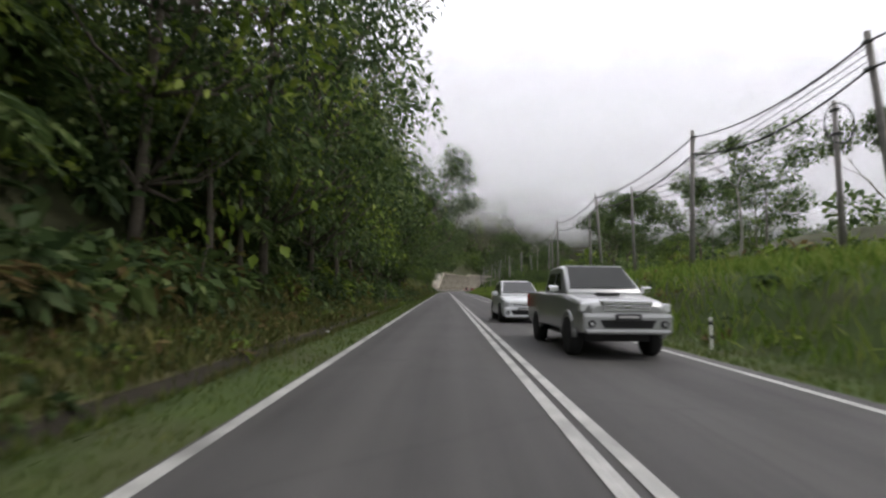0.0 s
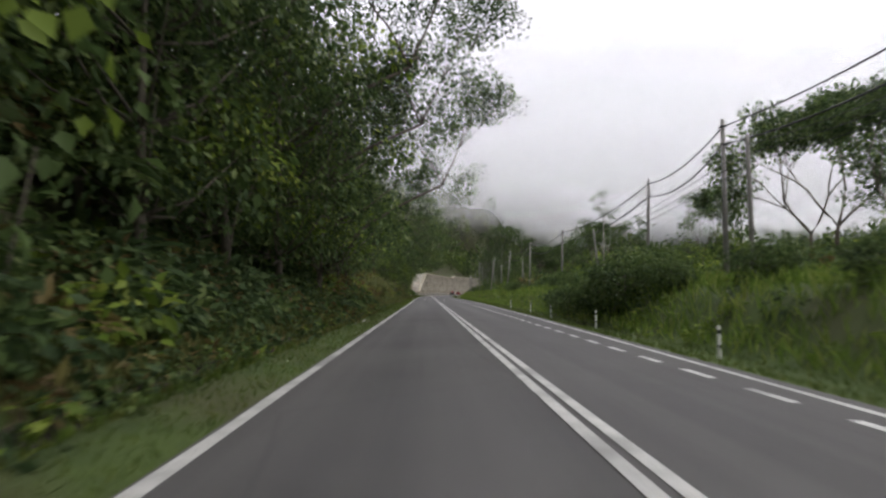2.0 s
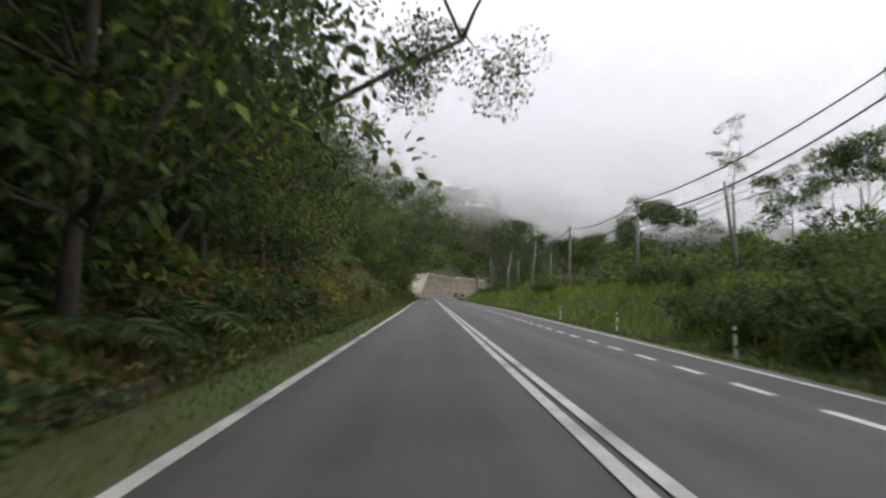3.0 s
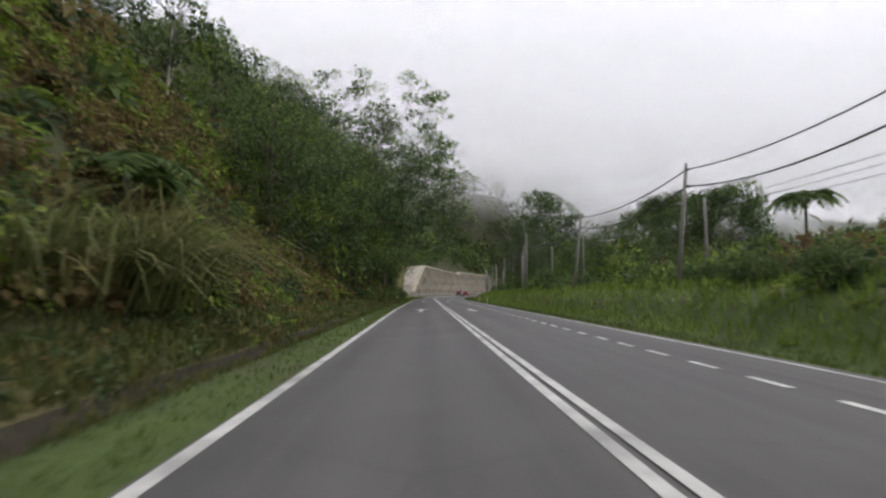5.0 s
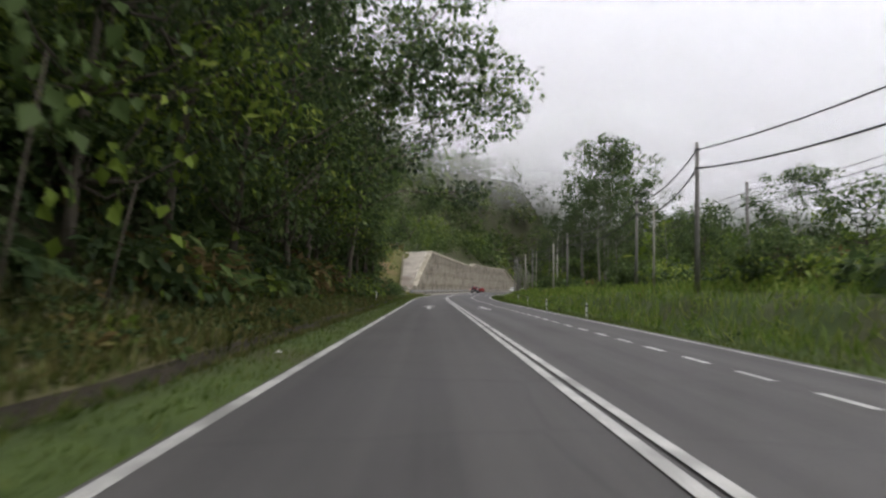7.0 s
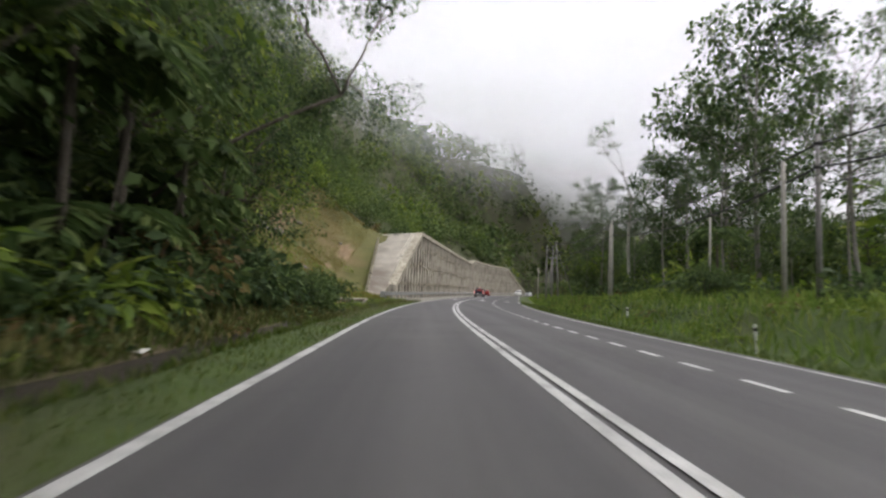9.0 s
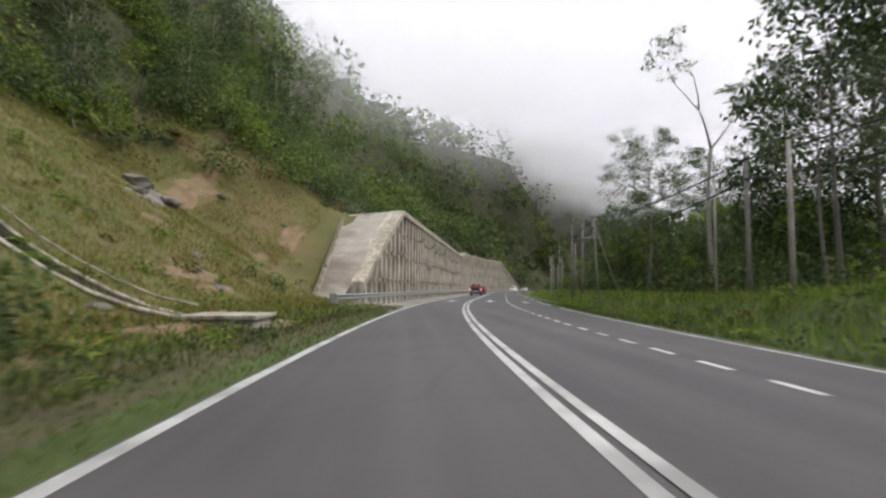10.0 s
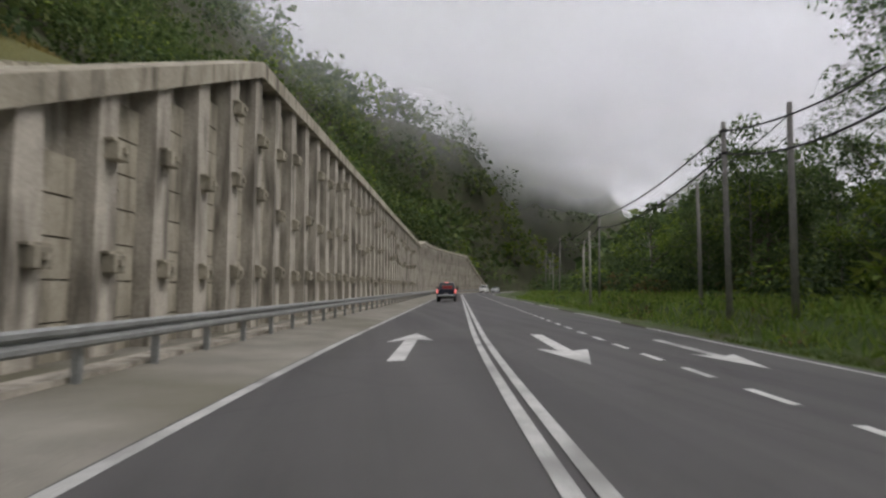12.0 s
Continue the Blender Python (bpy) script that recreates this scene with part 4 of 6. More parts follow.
def boulder(y, u, size, seed):
    rng = np.random.default_rng(seed)
    bm = bmesh.new()
    bmesh.ops.create_icosphere(bm, subdivisions=2, radius=size)
    for v in bm.verts:
        v.co *= 1 + 0.3 * math.sin(5 * v.co.x / size + seed) * math.sin(4 * v.co.y / size) + 0.12 * rng.normal()
        v.co.z *= 0.6
    me = bpy.data.meshes.new("boulder")
    bm.to_mesh(me)
    bm.free()
    me.materials.append(ROCK)
    ob = tagged(new("boulder", me), "rough grey stone lying on the cleared slope", "stone", "stones")
    x, yy, z = place_on_left(y, u)
    ob.location = (float(x), float(yy), float(z) + size * 0.15)


for k, (y, u, s) in enumerate(((244, 15.5, .7), (243, 17, .9), (241.5, 16, .5), (233, 8.6, .35), (231.6, 7.0, .3), (229.8, 8.2, .25), (254, 17, .4), (247, 12, .3), (226, 4.5, .2), (236, 10, .3), (222, 6, .3), (256, 12.6, .3))):
    boulder(y, u, s, k)

plant(umbrella, [(place_on_right(75, 20), 1.0), (place_on_right(84, 24), 1.1), (place_on_right(112, 15), .62), (place_on_right(159, 16), .8), (place_on_right(166, 19), .85), (place_on_right(153, 19), .75), (place_on_right(162, 22), .9),
                 (place_on_right(40, 30), .9), (place_on_right(102, 24), .9), (place_on_right(52, 20), .75), (place_on_right(64, 15), .7), (place_on_right(126, 20), .8)], 11)
plant(tall_b, [(place_on_right(30, 14), .75), (place_on_right(36, 17), .8), (place_on_right(47, 19), .8), (place_on_right(88, 11), .65), (place_on_right(150, 12), .75), (place_on_right(56, 16), .7), (place_on_right(68, 19), .75),
               (place_on_right(196, 17), .8), (place_on_right(205, 21), .9), (place_on_right(222, 16), .8), (place_on_right(275, 11), 1.2), (place_on_right(271, 14), 1.1), (place_on_right(278, 14), 1.0), (place_on_right(281, 11), .8), (place_on_right(192, 12), .8), (place_on_right(180, 15), .9),
               (place_on_right(24, 20), .8), (place_on_right(18, 16), .8), (place_on_right(300, 18), .9), (place_on_right(320, 16), .8), (place_on_right(10, 18), .9), (place_on_left(272, 19.8), .7), (place_on_left(290, 25), .8), (place_on_left(283, 16), .6)], 12)
first(forked, *place_on_right(247.1, 12.2), 30, 1.0)
put(forked, *place_on_right(90, 9.5), 80, 0.42)
put(forked, *place_on_right(29, 12), 200, 0.42)
for y, v, s in ((208, 22, .7), (214, 25, .8), (221, 20, .65), (228, 20, .8), (233, 17, .65), (243, 17, .85), (249, 21, .9), (257, 15, .7), (264, 19, .8), (270, 16, .65), (280, 14, .9), (292, 16, .9), (262, 12, .8), (268, 14, .65), (275, 12, .8), (286, 13, .8), (300, 14, .9), (198, 18, .8), (176, 16, .6), (165, 21, .7)):
    put(broad_a, *place_on_right(y, v), 40 * s + y, s)
plant(tall_c, [(place_on_right(260, 10.8), .78), (place_on_right(252, 13.6), .80), (place_on_right(263.5, 11.8), .70), (place_on_right(211, 12.2), .82), (place_on_right(216, 15.5), .66), (place_on_right(233, 11.5), .78), (place_on_right(226, 13.5), .82)], 17)
plant(tall_a, [(place_on_right(237, 15), 1.25), (place_on_right(228, 17), 1.2), (place_on_right(240, 20), 1.3), 
               (place_on_right(244, 26), 1.2), (place_on_right(272, 24), .62), (place_on_right(285, 22), .6)], 13)
plant(bushy, [(place_on_right(y, v), s) for y, v, s in ((68, 3.9, .85), (71, 3.6, .8), (74.5, 3.4, .75), (78, 3.4, .68), (81.5, 3.6, .55), (70, 6.2, .75), (74, 6.4, .7), (79, 6.4, .6), (86, 5.6, .5), (65, 5.0, .6), (91, 6, .6), (95, 6.5, .6), (60, 6.4, .6), (54, 5.6, .5),
                                                         (117, 5.6, .5), (121, 5.4, .55), (126, 6, .5), (131, 7, .5), (142, 8, .6), (170, 7.5, .9), (188, 8, .8), (215, 7, .7), (36, 6, .5), (47, 6.2, .55))] + [(place_on_left(y, u), s) for y, u, s in ((206, 3.4, .5), (208.5, 2.7, .58), (211.3, 2.6, .62), (213.6, 3.2, .6), (214.5, 5.0, .7))], 14)
plant(fern, [(place_on_right(141, 18.6), 1.25), (place_on_right(220, 10), .8), (place_on_left(14.5, 5.0), 1.0), (place_on_left(18, 5.4), 1.0), (place_on_left(21, 8), .9), (place_on_left(64, 7.8), .9), (place_on_left(150, 8), .8), (place_on_left(193.5, 4.3), 1.1), (place_on_left(196.5, 4.0), .9), (place_on_left(198.5, 4.2), 1.0), (place_on_left(200.5, 3.8), .75)], 15)
plant(fern_b, [(place_on_left(198, 4.6), 1.3), (place_on_left(203, 5.2), 1.2)] + [(place_on_left(y, u), s) for y, u, s in ((6, 6.6, 1.1), (9, 8.4, 1.2), (15, 7.0, 1.0), (19, 6.4, 1.1), (29, 7, 1.0), (43, 6.8, 1.0), (55, 6.6, 1.1), (66, 6.2, 1.2), (70, 7.0, 1.2), (80, 7, 1.0), (98, 7.5, 1.0), (108, 7.4, 1.1), (122, 7.2, 1.0), (160, 7, 1.0), (196, 6.4, 1.1), (200, 6.2, 1.1))], 16)

for y, v, s in ((50, 24, .55), (66, 23, .6), (82, 17, .55), (92, 18, .55), (98, 14, .5), (106, 19, .6), (116, 22, .6), (128, 16, .5), (136, 23, .6), (6, 15, .5), (-2, 20, .55), (78, 27, .65), (154, 23, .6), (168, 13, .5)):
    put(broad_b, *place_on_right(y, v), 77 * y, s)
for y, v, s in ((241, 22, 1.15), (245, 16, 1.0), (250, 19, 1.25), (255, 15.5, .62), (260, 20, .7), (270, 20, .75), (281, 18, 1.0), (294, 20, 1.1), (312, 18, 1.0)):
    put(broad_c, *place_on_right(y, v), 31 * y, s * 0.85)
undergrowth("scrub", "tall dark shrubs at the edge of the wood", 236, 350, 9.5, 19, 150, 0.34, 90, 110, (1.4, 2.8), 0.05, 0.5, True, 0.15)

# woods on the hills, and trees above the cleared slope
def hill_wood(name, label, spots, per, leaf, seed):
    rng = np.random.default_rng(seed)
    chunks = []
    for x, y, r in spots:
        z = float(land(x, y))
        slot = int(rng.choice([4, 1, 0, 2], p=[.48, .08, .26, .18]))
        chunks.append((clump((x, y, z + r * 0.9), r, per, leaf * (0.7 + 0.5 * rng.random()), rng, 1.15, -0.45, 0.35, 0.34), slot))
    return tagged(new(name, leaf_mesh(name, chunks, LEAVES)), label, "forest", kind="stuff")


def wood_spots(count, seed, x0, x1, y0, y1, r0, r1, keep):
    rng = np.random.default_rng(seed)
    out = []
    while len(out) < count:
        x, y = x0 + (x1 - x0) * rng.random(), y0 + (y1 - y0) * rng.random()
        if keep(x, y):
            out.append((x, y, r0 + (r1 - r0) * rng.random() ** 2))
    return out


def beyond(x, y):
    d = x - float(centre(y))
    return float(left_line(y)) - d, d - float(right_line(y))


hill_wood("hill_forest", "jungle trees on the hillside above the wall", wood_spots(200, 1, -75, 20, 262, 320, 1.6, 3.4, lambda x, y: 12.5 < beyond(x, y)[0] < 50), 320, 0.34, 21)
hill_wood("hill_forest", "jungle trees higher on the hillside", wood_spots(760, 6, -170, 50, 270, 430, 3.2, 6.2, lambda x, y: 13 < beyond(x, y)[0] < 190 and (y > 320 or beyond(x, y)[0] > 45)), 150, 0.85, 26)
hill_wood("hill_forest", "jungle trees above the cleared slope", wood_spots(420, 2, -78, 0, 206, 275, 1.5, 3.6, lambda x, y: beyond(x, y)[0] > (22.5 if y < 250 else max(14.0, 22.5 - (y - 250) * 0.9))), 300, 0.31, 22)
undergrowth("undergrowth", "dense green shrubs at the top of the cleared slope", 206, 280, 21.5, 48, 340, 0.36, 66, 112, (0.9, 2.4), 0.06, 0.3, light=0.3)
for y, u, s_ in ((216, 30, .8), (222, 25, .6), (229, 33, .9), (236, 27, .7), (243, 31, .8), (249, 25, .55), (254, 30, .8), (261, 24, .6), (268, 31, .8), (276, 24, .6), (284, 33, .8), (296, 27, .7), (306, 35, .8), (240, 40, .9), (226, 42, 1.0)):
    put(broad_c, *place_on_left(y, u), 53 * y, s_)
undergrowth("slope_shrubs", "green shrubs and creepers on the cleared slope", 214, 252, 5.5, 27, 170, 0.15, 60, 104, (0.2, 0.6), 0.25, 0.05, False, 0.75)
undergrowth("wall_top_shrubs", "shrubs hanging over the top of the wall", 264, 340, 5.6, 13, 130, 0.3, 55, 105, (0.5, 1.4), 0.1, 0.25, False, 0.45)
hill_wood("hill_forest", "forest on the misty hillside", wood_spots(620, 3, -200, 180, 400, 640, 5.0, 9.0, lambda x, y: beyond(x, y)[0] > 10), 90, 2.0, 23)
hill_wood("hill_forest", "forest on the far misty hills", wood_spots(620, 4, 30, 420, 370, 760, 6.0, 11.0, lambda x, y: beyond(x, y)[1] > 14), 50, 3.6, 24)
hill_wood("valley_wood", "hazy bushes and trees in the low valley", wood_spots(70, 8, 25, 90, -10, 215, 1.5, 3.0, lambda x, y: 27 < beyond(x, y)[1] < 62), 130, 0.75, 28)
hill_wood("hill_forest", "dense wood behind the roadside trees", wood_spots(330, 5, 20, 150, 215, 460, 3.0, 6.0, lambda x, y: 19 < beyond(x, y)[1] < 90), 130, 1.3, 25)

# ---- mist ----
def mist_bank(name, label, y, x0, x1, top, material):
    verts, faces = [], []
    n = 1
    for i in range(n + 1):
        x = x0 + (x1 - x0) * i / n
        yy = y
        verts += [(x, yy, -5), (x, yy, top)]
    for i in range(n):
        faces.append((2 * i, 2 * i + 2, 2 * i + 3, 2 * i + 1))
    ob = new(name, mesh_of(name, verts, faces, material, True))
    return tagged(ob, label, "mist", kind="structure")


for y, low in ((300, 40), (335, 37), (368, 35), (400, 33), (432, 32), (464, 31)):
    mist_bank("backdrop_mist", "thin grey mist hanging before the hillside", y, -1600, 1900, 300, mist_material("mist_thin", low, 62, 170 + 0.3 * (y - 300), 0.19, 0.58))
mist_bank("backdrop_mist", "low grey cloud over the valley head", 505, -1800, 2200, 900, mist_material("mist_middle", 28, 76, 4000, 0.86, 0.80))
mist_bank("backdrop_mist", "white low cloud hiding the hilltops", 780, -2400, 2800, 1200, mist_material("mist_far", 14, 85, 6000, 0.985, 0.86))


# ---- retaining wall ----
def wall_x(y, off=WALL_OFF):
    return float(centre(y) + left_line(y)) - off


wall = tagged(new("retaining_wall"), "weathered grey concrete retaining wall with vertical ribs", "wall", kind="structure")
WALL_YS = [247.2 + 1.0 * k for k in range(168)]
bm = bmesh.new()
prev = None
for y in WALL_YS:
    t = float(wall_top(y)) - 0.05
    x = wall_x(y, WALL_OFF + 0.35)
    ring = [bm.verts.new(c) for c in ((x, y, -0.3), (x - 0.10, y, t), (x - 0.9, y, t), (x - 0.9, y, -0.3))]
    if prev:
        for k in range(4):
            bm.faces.new((prev[k], prev[(k + 1) % 4], ring[(k + 1) % 4], ring[k]))
    else:
        bm.faces.new(ring)
    prev = ring
part("backing", bm, CONCRETE, wall)


def wall_frame(y):
    """A turn so that x points out of the wall and y along it."""
    s = float(centre(y + 0.5) - centre(y - 0.5))
    return math.atan(s)


rng = np.random.default_rng(5)
rib_ys = [248.5 + 1.98 * k for k in range(84)]
block_mesh = None
for k, y in enumerate(rib_ys):
    t = float(wall_top(y)) - 0.50
    if t < 0.5:
        continue
    a = wall_frame(y)
    bm = bmesh.new()
    half0, half1, out = 0.46, 0.34, 0.44
    rows = []
    for z in (-0.3, t * 0.33, t * 0.66, t):
        w = 1.12 - 0.24 * max(z, 0) / max(t, 1) + 0.04 * float(rng.normal())
        o = out * (1 - 0.10 * z / max(t, 1))
        rows.append([bm.verts.new(c) for c in ((-0.30, -half0, z), (o, -half1 * w, z), (o, half1 * w, z), (-0.30, half0, z))])
    for r0, r1 in zip(rows, rows[1:]):
        for i in range(3):
            bm.faces.new((r0[i], r0[i + 1], r1[i + 1], r1[i]))
    bm.faces.new(rows[-1])
    rib = part("rib", bm, CONCRETE, wall)
    rib.matrix_basis = Matrix.Translation((wall_x(y, WALL_OFF + 0.28), y, 0)) @ Matrix.Rotation(-a, 4, "Z")
    if y < 330:
        for q in (0.22, 0.52, 0.82):
            z = q * float(wall_top(263)) * (0.96 + 0.05 * float(rng.normal()))
            if z > t - 0.5 or rng.random() < 0.12:
                continue
            if block_mesh is None:
                b = bmesh.new()
                box(b, (0.0, -0.19, -0.20), (0.30, 0.19, 0.16), 0.03)
                box(b, (-0.05, -0.24, 0.16), (0.22, 0.24, 0.21))
                box(b, (0.30, -0.06, -0.07), (0.37, 0.06, 0.05))
                block_mesh = bpy.data.meshes.new("anchor_block")
                b.to_mesh(block_mesh)
                b.free()
                block_mesh.materials.append(CONCRETE_PALE)
            ob = new("anchor_block", block_mesh)
            ob.parent = wall
            ob.matrix_basis = Matrix.Translation((wall_x(y, WALL_OFF - 0.10), y + 0.02, z)) @ Matrix.Rotation(-a, 4, "Z")

# lagging panels between the ribs, with open joints
panel_mesh = bpy.data.meshes.new("wall_panel")
b = boxed((-0.10, -0.66, 0.018), (0.05, 0.66, 0.732))
box(b, (0.04, -0.05, 0.36), (0.056, 0.03, 0.42))
b.to_mesh(panel_mesh)
b.free()
panel_mesh.materials.append(CONCRETE_PALE)
count = 0
for y in [r + 0.99 for r in rib_ys]:
    t = float(wall_top(y - 0.6)) - 0.55
    z = -0.1
    while z + 0.75 < t and count < 290:
        ob = new("wall_panel", panel_mesh)
        ob.parent = wall
        ob.matrix_basis = Matrix.Translation((wall_x(y, WALL_OFF + 0.30) + 0.02 * float(rng.random()), y, z)) @ Matrix.Rotation(-wall_frame(y), 4, "Z")
        count += 1
        z += 0.75
more = bmesh.new()
for y in [r + 0.99 for r in rib_ys]:
    if y < 295:
        continue
    z = -0.1
    t = float(wall_top(y)) - 0.55
    while z + 0.75 < t:
        x = wall_x(y, WALL_OFF + 0.30)
        box(more, (x - 0.1, y - 0.62, z + 0.02), (x + 0.06, y + 0.62, z + 0.73))
        z += 0.75
tagged(part("wall_panels", more, CONCRETE_PALE, wall), kind="stuff")

# coping beam along the top, down the sloping end
bm = bmesh.new()
prev = None
for y in [246.6, 247.4] + WALL_YS[1:]:
    t = float(wall_top(y))
    x = wall_x(y, WALL_OFF - 0.28)
    ring = [bm.verts.new(c) for c in ((x, y, t - 0.52), (x, y, t), (x - 0.95, y, t + 0.02), (x - 0.95, y, t - 0.52))]
    if prev:
        for k in range(4):
            bm.faces.new((prev[k], prev[(k + 1) % 4], ring[(k + 1) % 4], ring[k]))
    else:
        bm.faces.new(ring[::-1])
    prev = ring
part("coping", bm, CONCRETE_PALE, wall, "stained concrete coping beam")
part("end_pier", boxed((wall_x(247, WALL_OFF + 0.5), 246.55, -0.3), (wall_x(247, WALL_OFF - 0.25), 247.3, 1.5), 0.03), CONCRETE, wall)

# sloping concrete apron at the wall's end, with stepped parapet blocks on its outer edge
apron = tagged(new("concrete_apron"), "pale patched concrete apron sloping up beside the wall", "slope paving", kind="structure")
bm = bmesh.new()
n = 14
quad = []
for i in range(n + 1):
    q = i / n
    y0, y1 = 243.2 + 21.2 * q, 242.0 + 23.4 * q
    zr = float(wall_top(y0)) - 0.02 if y0 > 247 else max(0.02, (y0 - 243.2) / 3.8 * 1.4)
    xr = wall_x(y0, WALL_OFF + 0.55)
    xl, zl = -6.9 - 0.6 * q - 0.0, 0.0 + 8.6 * q
    row = []
    for j in range(7):
        s = j / 6
        row.append(bm.verts.new((xr + (xl - xr) * s, y0 + (y1 - y0) * s, zr + (zl - zr) * s + 0.03 * math.sin(i * 2.1 + j))))
    quad.append(row)
for r0, r1 in zip(quad, quad[1:]):
    for j in range(6):
        bm.faces.new((r0[j + 1], r0[j], r1[j], r1[j + 1]))
bmesh.ops.solidify(bm, geom=bm.faces[:], thickness=0.25)
part("apron_slab", bm, APRON, apron)
kerb_mesh = bpy.data.meshes.new("parapet_block")
b = boxed((-0.14, -0.34, -0.7), (0.14, 0.34, 0.20), 0.02)
b.to_mesh(kerb_mesh)
b.free()
kerb_mesh.materials.append(CONCRETE_PALE)
for i in range(36):
    q = (i + 0.5) / 36
    ob = new("parapet_block", kerb_mesh)
    ob.parent = apron
    ob.matrix_basis = Matrix.Translation((-7.0 - 0.6 * q, 242.1 + 23.4 * q, 8.6 * q + 0.06))

# ---- guard rail ----
rail = tagged(new("guard_rail"), "galvanised steel guard rail on short posts beside the wall", "guard rail", kind="structure")
RAIL_YS = [236.2 + 1.0 * k for k in range(180)]
bm = bmesh.new()
profile = ((0.0, 0.46), (0.05, 0.50), (0.05, 0.56), (-0.03, 0.62), (0.05, 0.68), (0.05, 0.74), (0.0, 0.78), (-0.02, 0.74), (-0.05, 0.62), (-0.02, 0.50))
prev = None
for y in RAIL_YS:
    x = float(centre(y) + left_line(y)) - 2.25 - 0.8 * max(0.0, (247 - y) / 11) ** 1.5
    ring = [bm.verts.new((x + dx, y, z)) for dx, z in profile]
    if prev:
        for k in range(len(profile)):
            f = bm.faces.new((prev[k], prev[(k + 1) % len(profile)], ring[(k + 1) % len(profile)], ring[k]))
    else:
        bm.faces.new(ring)
    prev = ring
part("rail_beam", bm, GALVANISED, rail)
post_mesh = bpy.data.meshes.new("rail_post")
b = boxed((-0.18, -0.06, -0.3), (-0.07, 0.06, 0.76), 0.01)
box(b, (-0.08, -0.07, 0.5), (-0.02, 0.07, 0.74))
b.to_mesh(post_mesh)
b.free()
post_mesh.materials.append(GALVANISED)
for y in RAIL_YS[1::2]:
    x = float(centre(y) + left_line(y)) - 2.25 - 0.8 * max(0.0, (247 - y) / 11) ** 1.5
    ob = new("rail_post", post_mesh)
    ob.parent = rail
    ob.location = (x, y, 0)
xe = float(centre(236.2) + left_line(236.2)) - 3.02
b = boxed((xe - 0.32, 235.7, 0.30), (xe + 0.06, 236.2, 0.82), 0.06)
part("rail_end", b, GALVANISED, rail, "flat steel end terminal")
bm = bmesh.new()
prev = None
for y in RAIL_YS[8:]:
    x = float(centre(y) + left_line(y))
    ring = [bm.verts.new(c) for c in ((x - 2.5, y, -0.2), (x - 2.5, y, 0.06), (x - 3.0, y, 0.07), (x - 3.0, y, -0.2))]
    if prev:
        for k in range(4):
            bm.faces.new((prev[k], prev[(k + 1) % 4], ring[(k + 1) % 4], ring[k]))
    else:
        bm.faces.new(ring)
    prev = ring
tagged(new("kerb", bpy.data.meshes.new("kerb")), "low concrete kerb behind the guard rail", "kerb", kind="structure")
bm.to_mesh(bpy.data.meshes["kerb"])
bm.free()
bpy.data.meshes["kerb"].materials.append(CONCRETE)

# ---- drain on the cleared slope ----
drain = empty("hillside_drain", (0, 0, 0), "concrete stepped drain running down the grassy slope", "drain")
def slope_line(q, side):
    x, y = -7.2 - 16.0 * q + side * 0.1, 223.0 + 3.0 * q + side
    return Vector((x, y, float(land(x, y)) + 0.08))
part("channel_wall", tube(bmesh.new(), [slope_line(q, -0.45) for q in np.linspace(0, 1, 14)], [0.075] * 14, 4), CONCRETE, drain)
part("channel_wall", tube(bmesh.new(), [slope_line(q, 0.45) for q in np.linspace(0, 1, 14)], [0.075] * 14, 4), CONCRETE, drain)
# the channel floor takes the near-black ditch colour too
part("channel_floor", tube(bmesh.new(), [slope_line(q, 0) - Vector((0, 0, 0.20)) for q in np.linspace(0, 1, 14)], [0.24] * 14, 4), DITCH, drain, "dark channel floor")
part("pipe", tube(bmesh.new(), [slope_line(q, 0.7) + Vector((0, 0, 0.35)) for q in np.linspace(0, 1, 14)], [0.035] * 14, 8), CONCRETE_PALE, drain, "thin pale pipe beside the drain")
sump = empty("drain_sump", (-6.1, 223.2, 0.0), "low concrete sump with a flat slab lid", "drain")
part("chamber", boxed((-0.9, -1.0, -0.3), (0.9, 1.0, 0.28), 0.02), CONCRETE, sump)
part("lid", boxed((-1.0, -1.1, 0.28), (1.0, 1.1, 0.38), 0.015), CONCRETE_PALE, sump)
culvert = empty("culvert_headwall", (-6.0, 211.5, -0.12), "small concrete culvert headwall in the verge", "culvert")
part("headwall", boxed((-0.2, -1.2, -0.5), (0.15, 1.2, 0.14), 0.03), CONCRETE, culvert)
part("headwall_return", boxed((-0.9, 0.9, -0.5), (-0.15, 1.2, 0.10), 0.03), CONCRETE, culvert)

# ---- delineator posts ----
WHITE = surface("white_post_paint", (0.55, 0.55, 0.52), (0.78, 0.78, 0.75), 0.6, 5.0, 30.0, 0.1, depth=0.003)
BLACK = plain("black_plastic", (0.02, 0.02, 0.02), 0.5)
AMBER = plain("amber_reflector", (0.5, 0.16, 0.02), 0.3)
def marker_post(height=0.85):
    p = empty("marker_post", (0, 0, 0), "white roadside marker post with black band", "marker post", "marker posts")
    b = boxed((-0.042, -0.025, -0.3), (0.042, 0.025, height), 0.01)
    part("post", b, WHITE, p)
    part("band", boxed((-0.044, -0.027, height - 0.20), (0.044, 0.027, height - 0.10)), BLACK, p)
    part("reflector", boxed((-0.03, -0.040, height * 0.35), (0.03, -0.028, height * 0.35 + 0.09)), BLACK, p)
    return p
mp = marker_post()
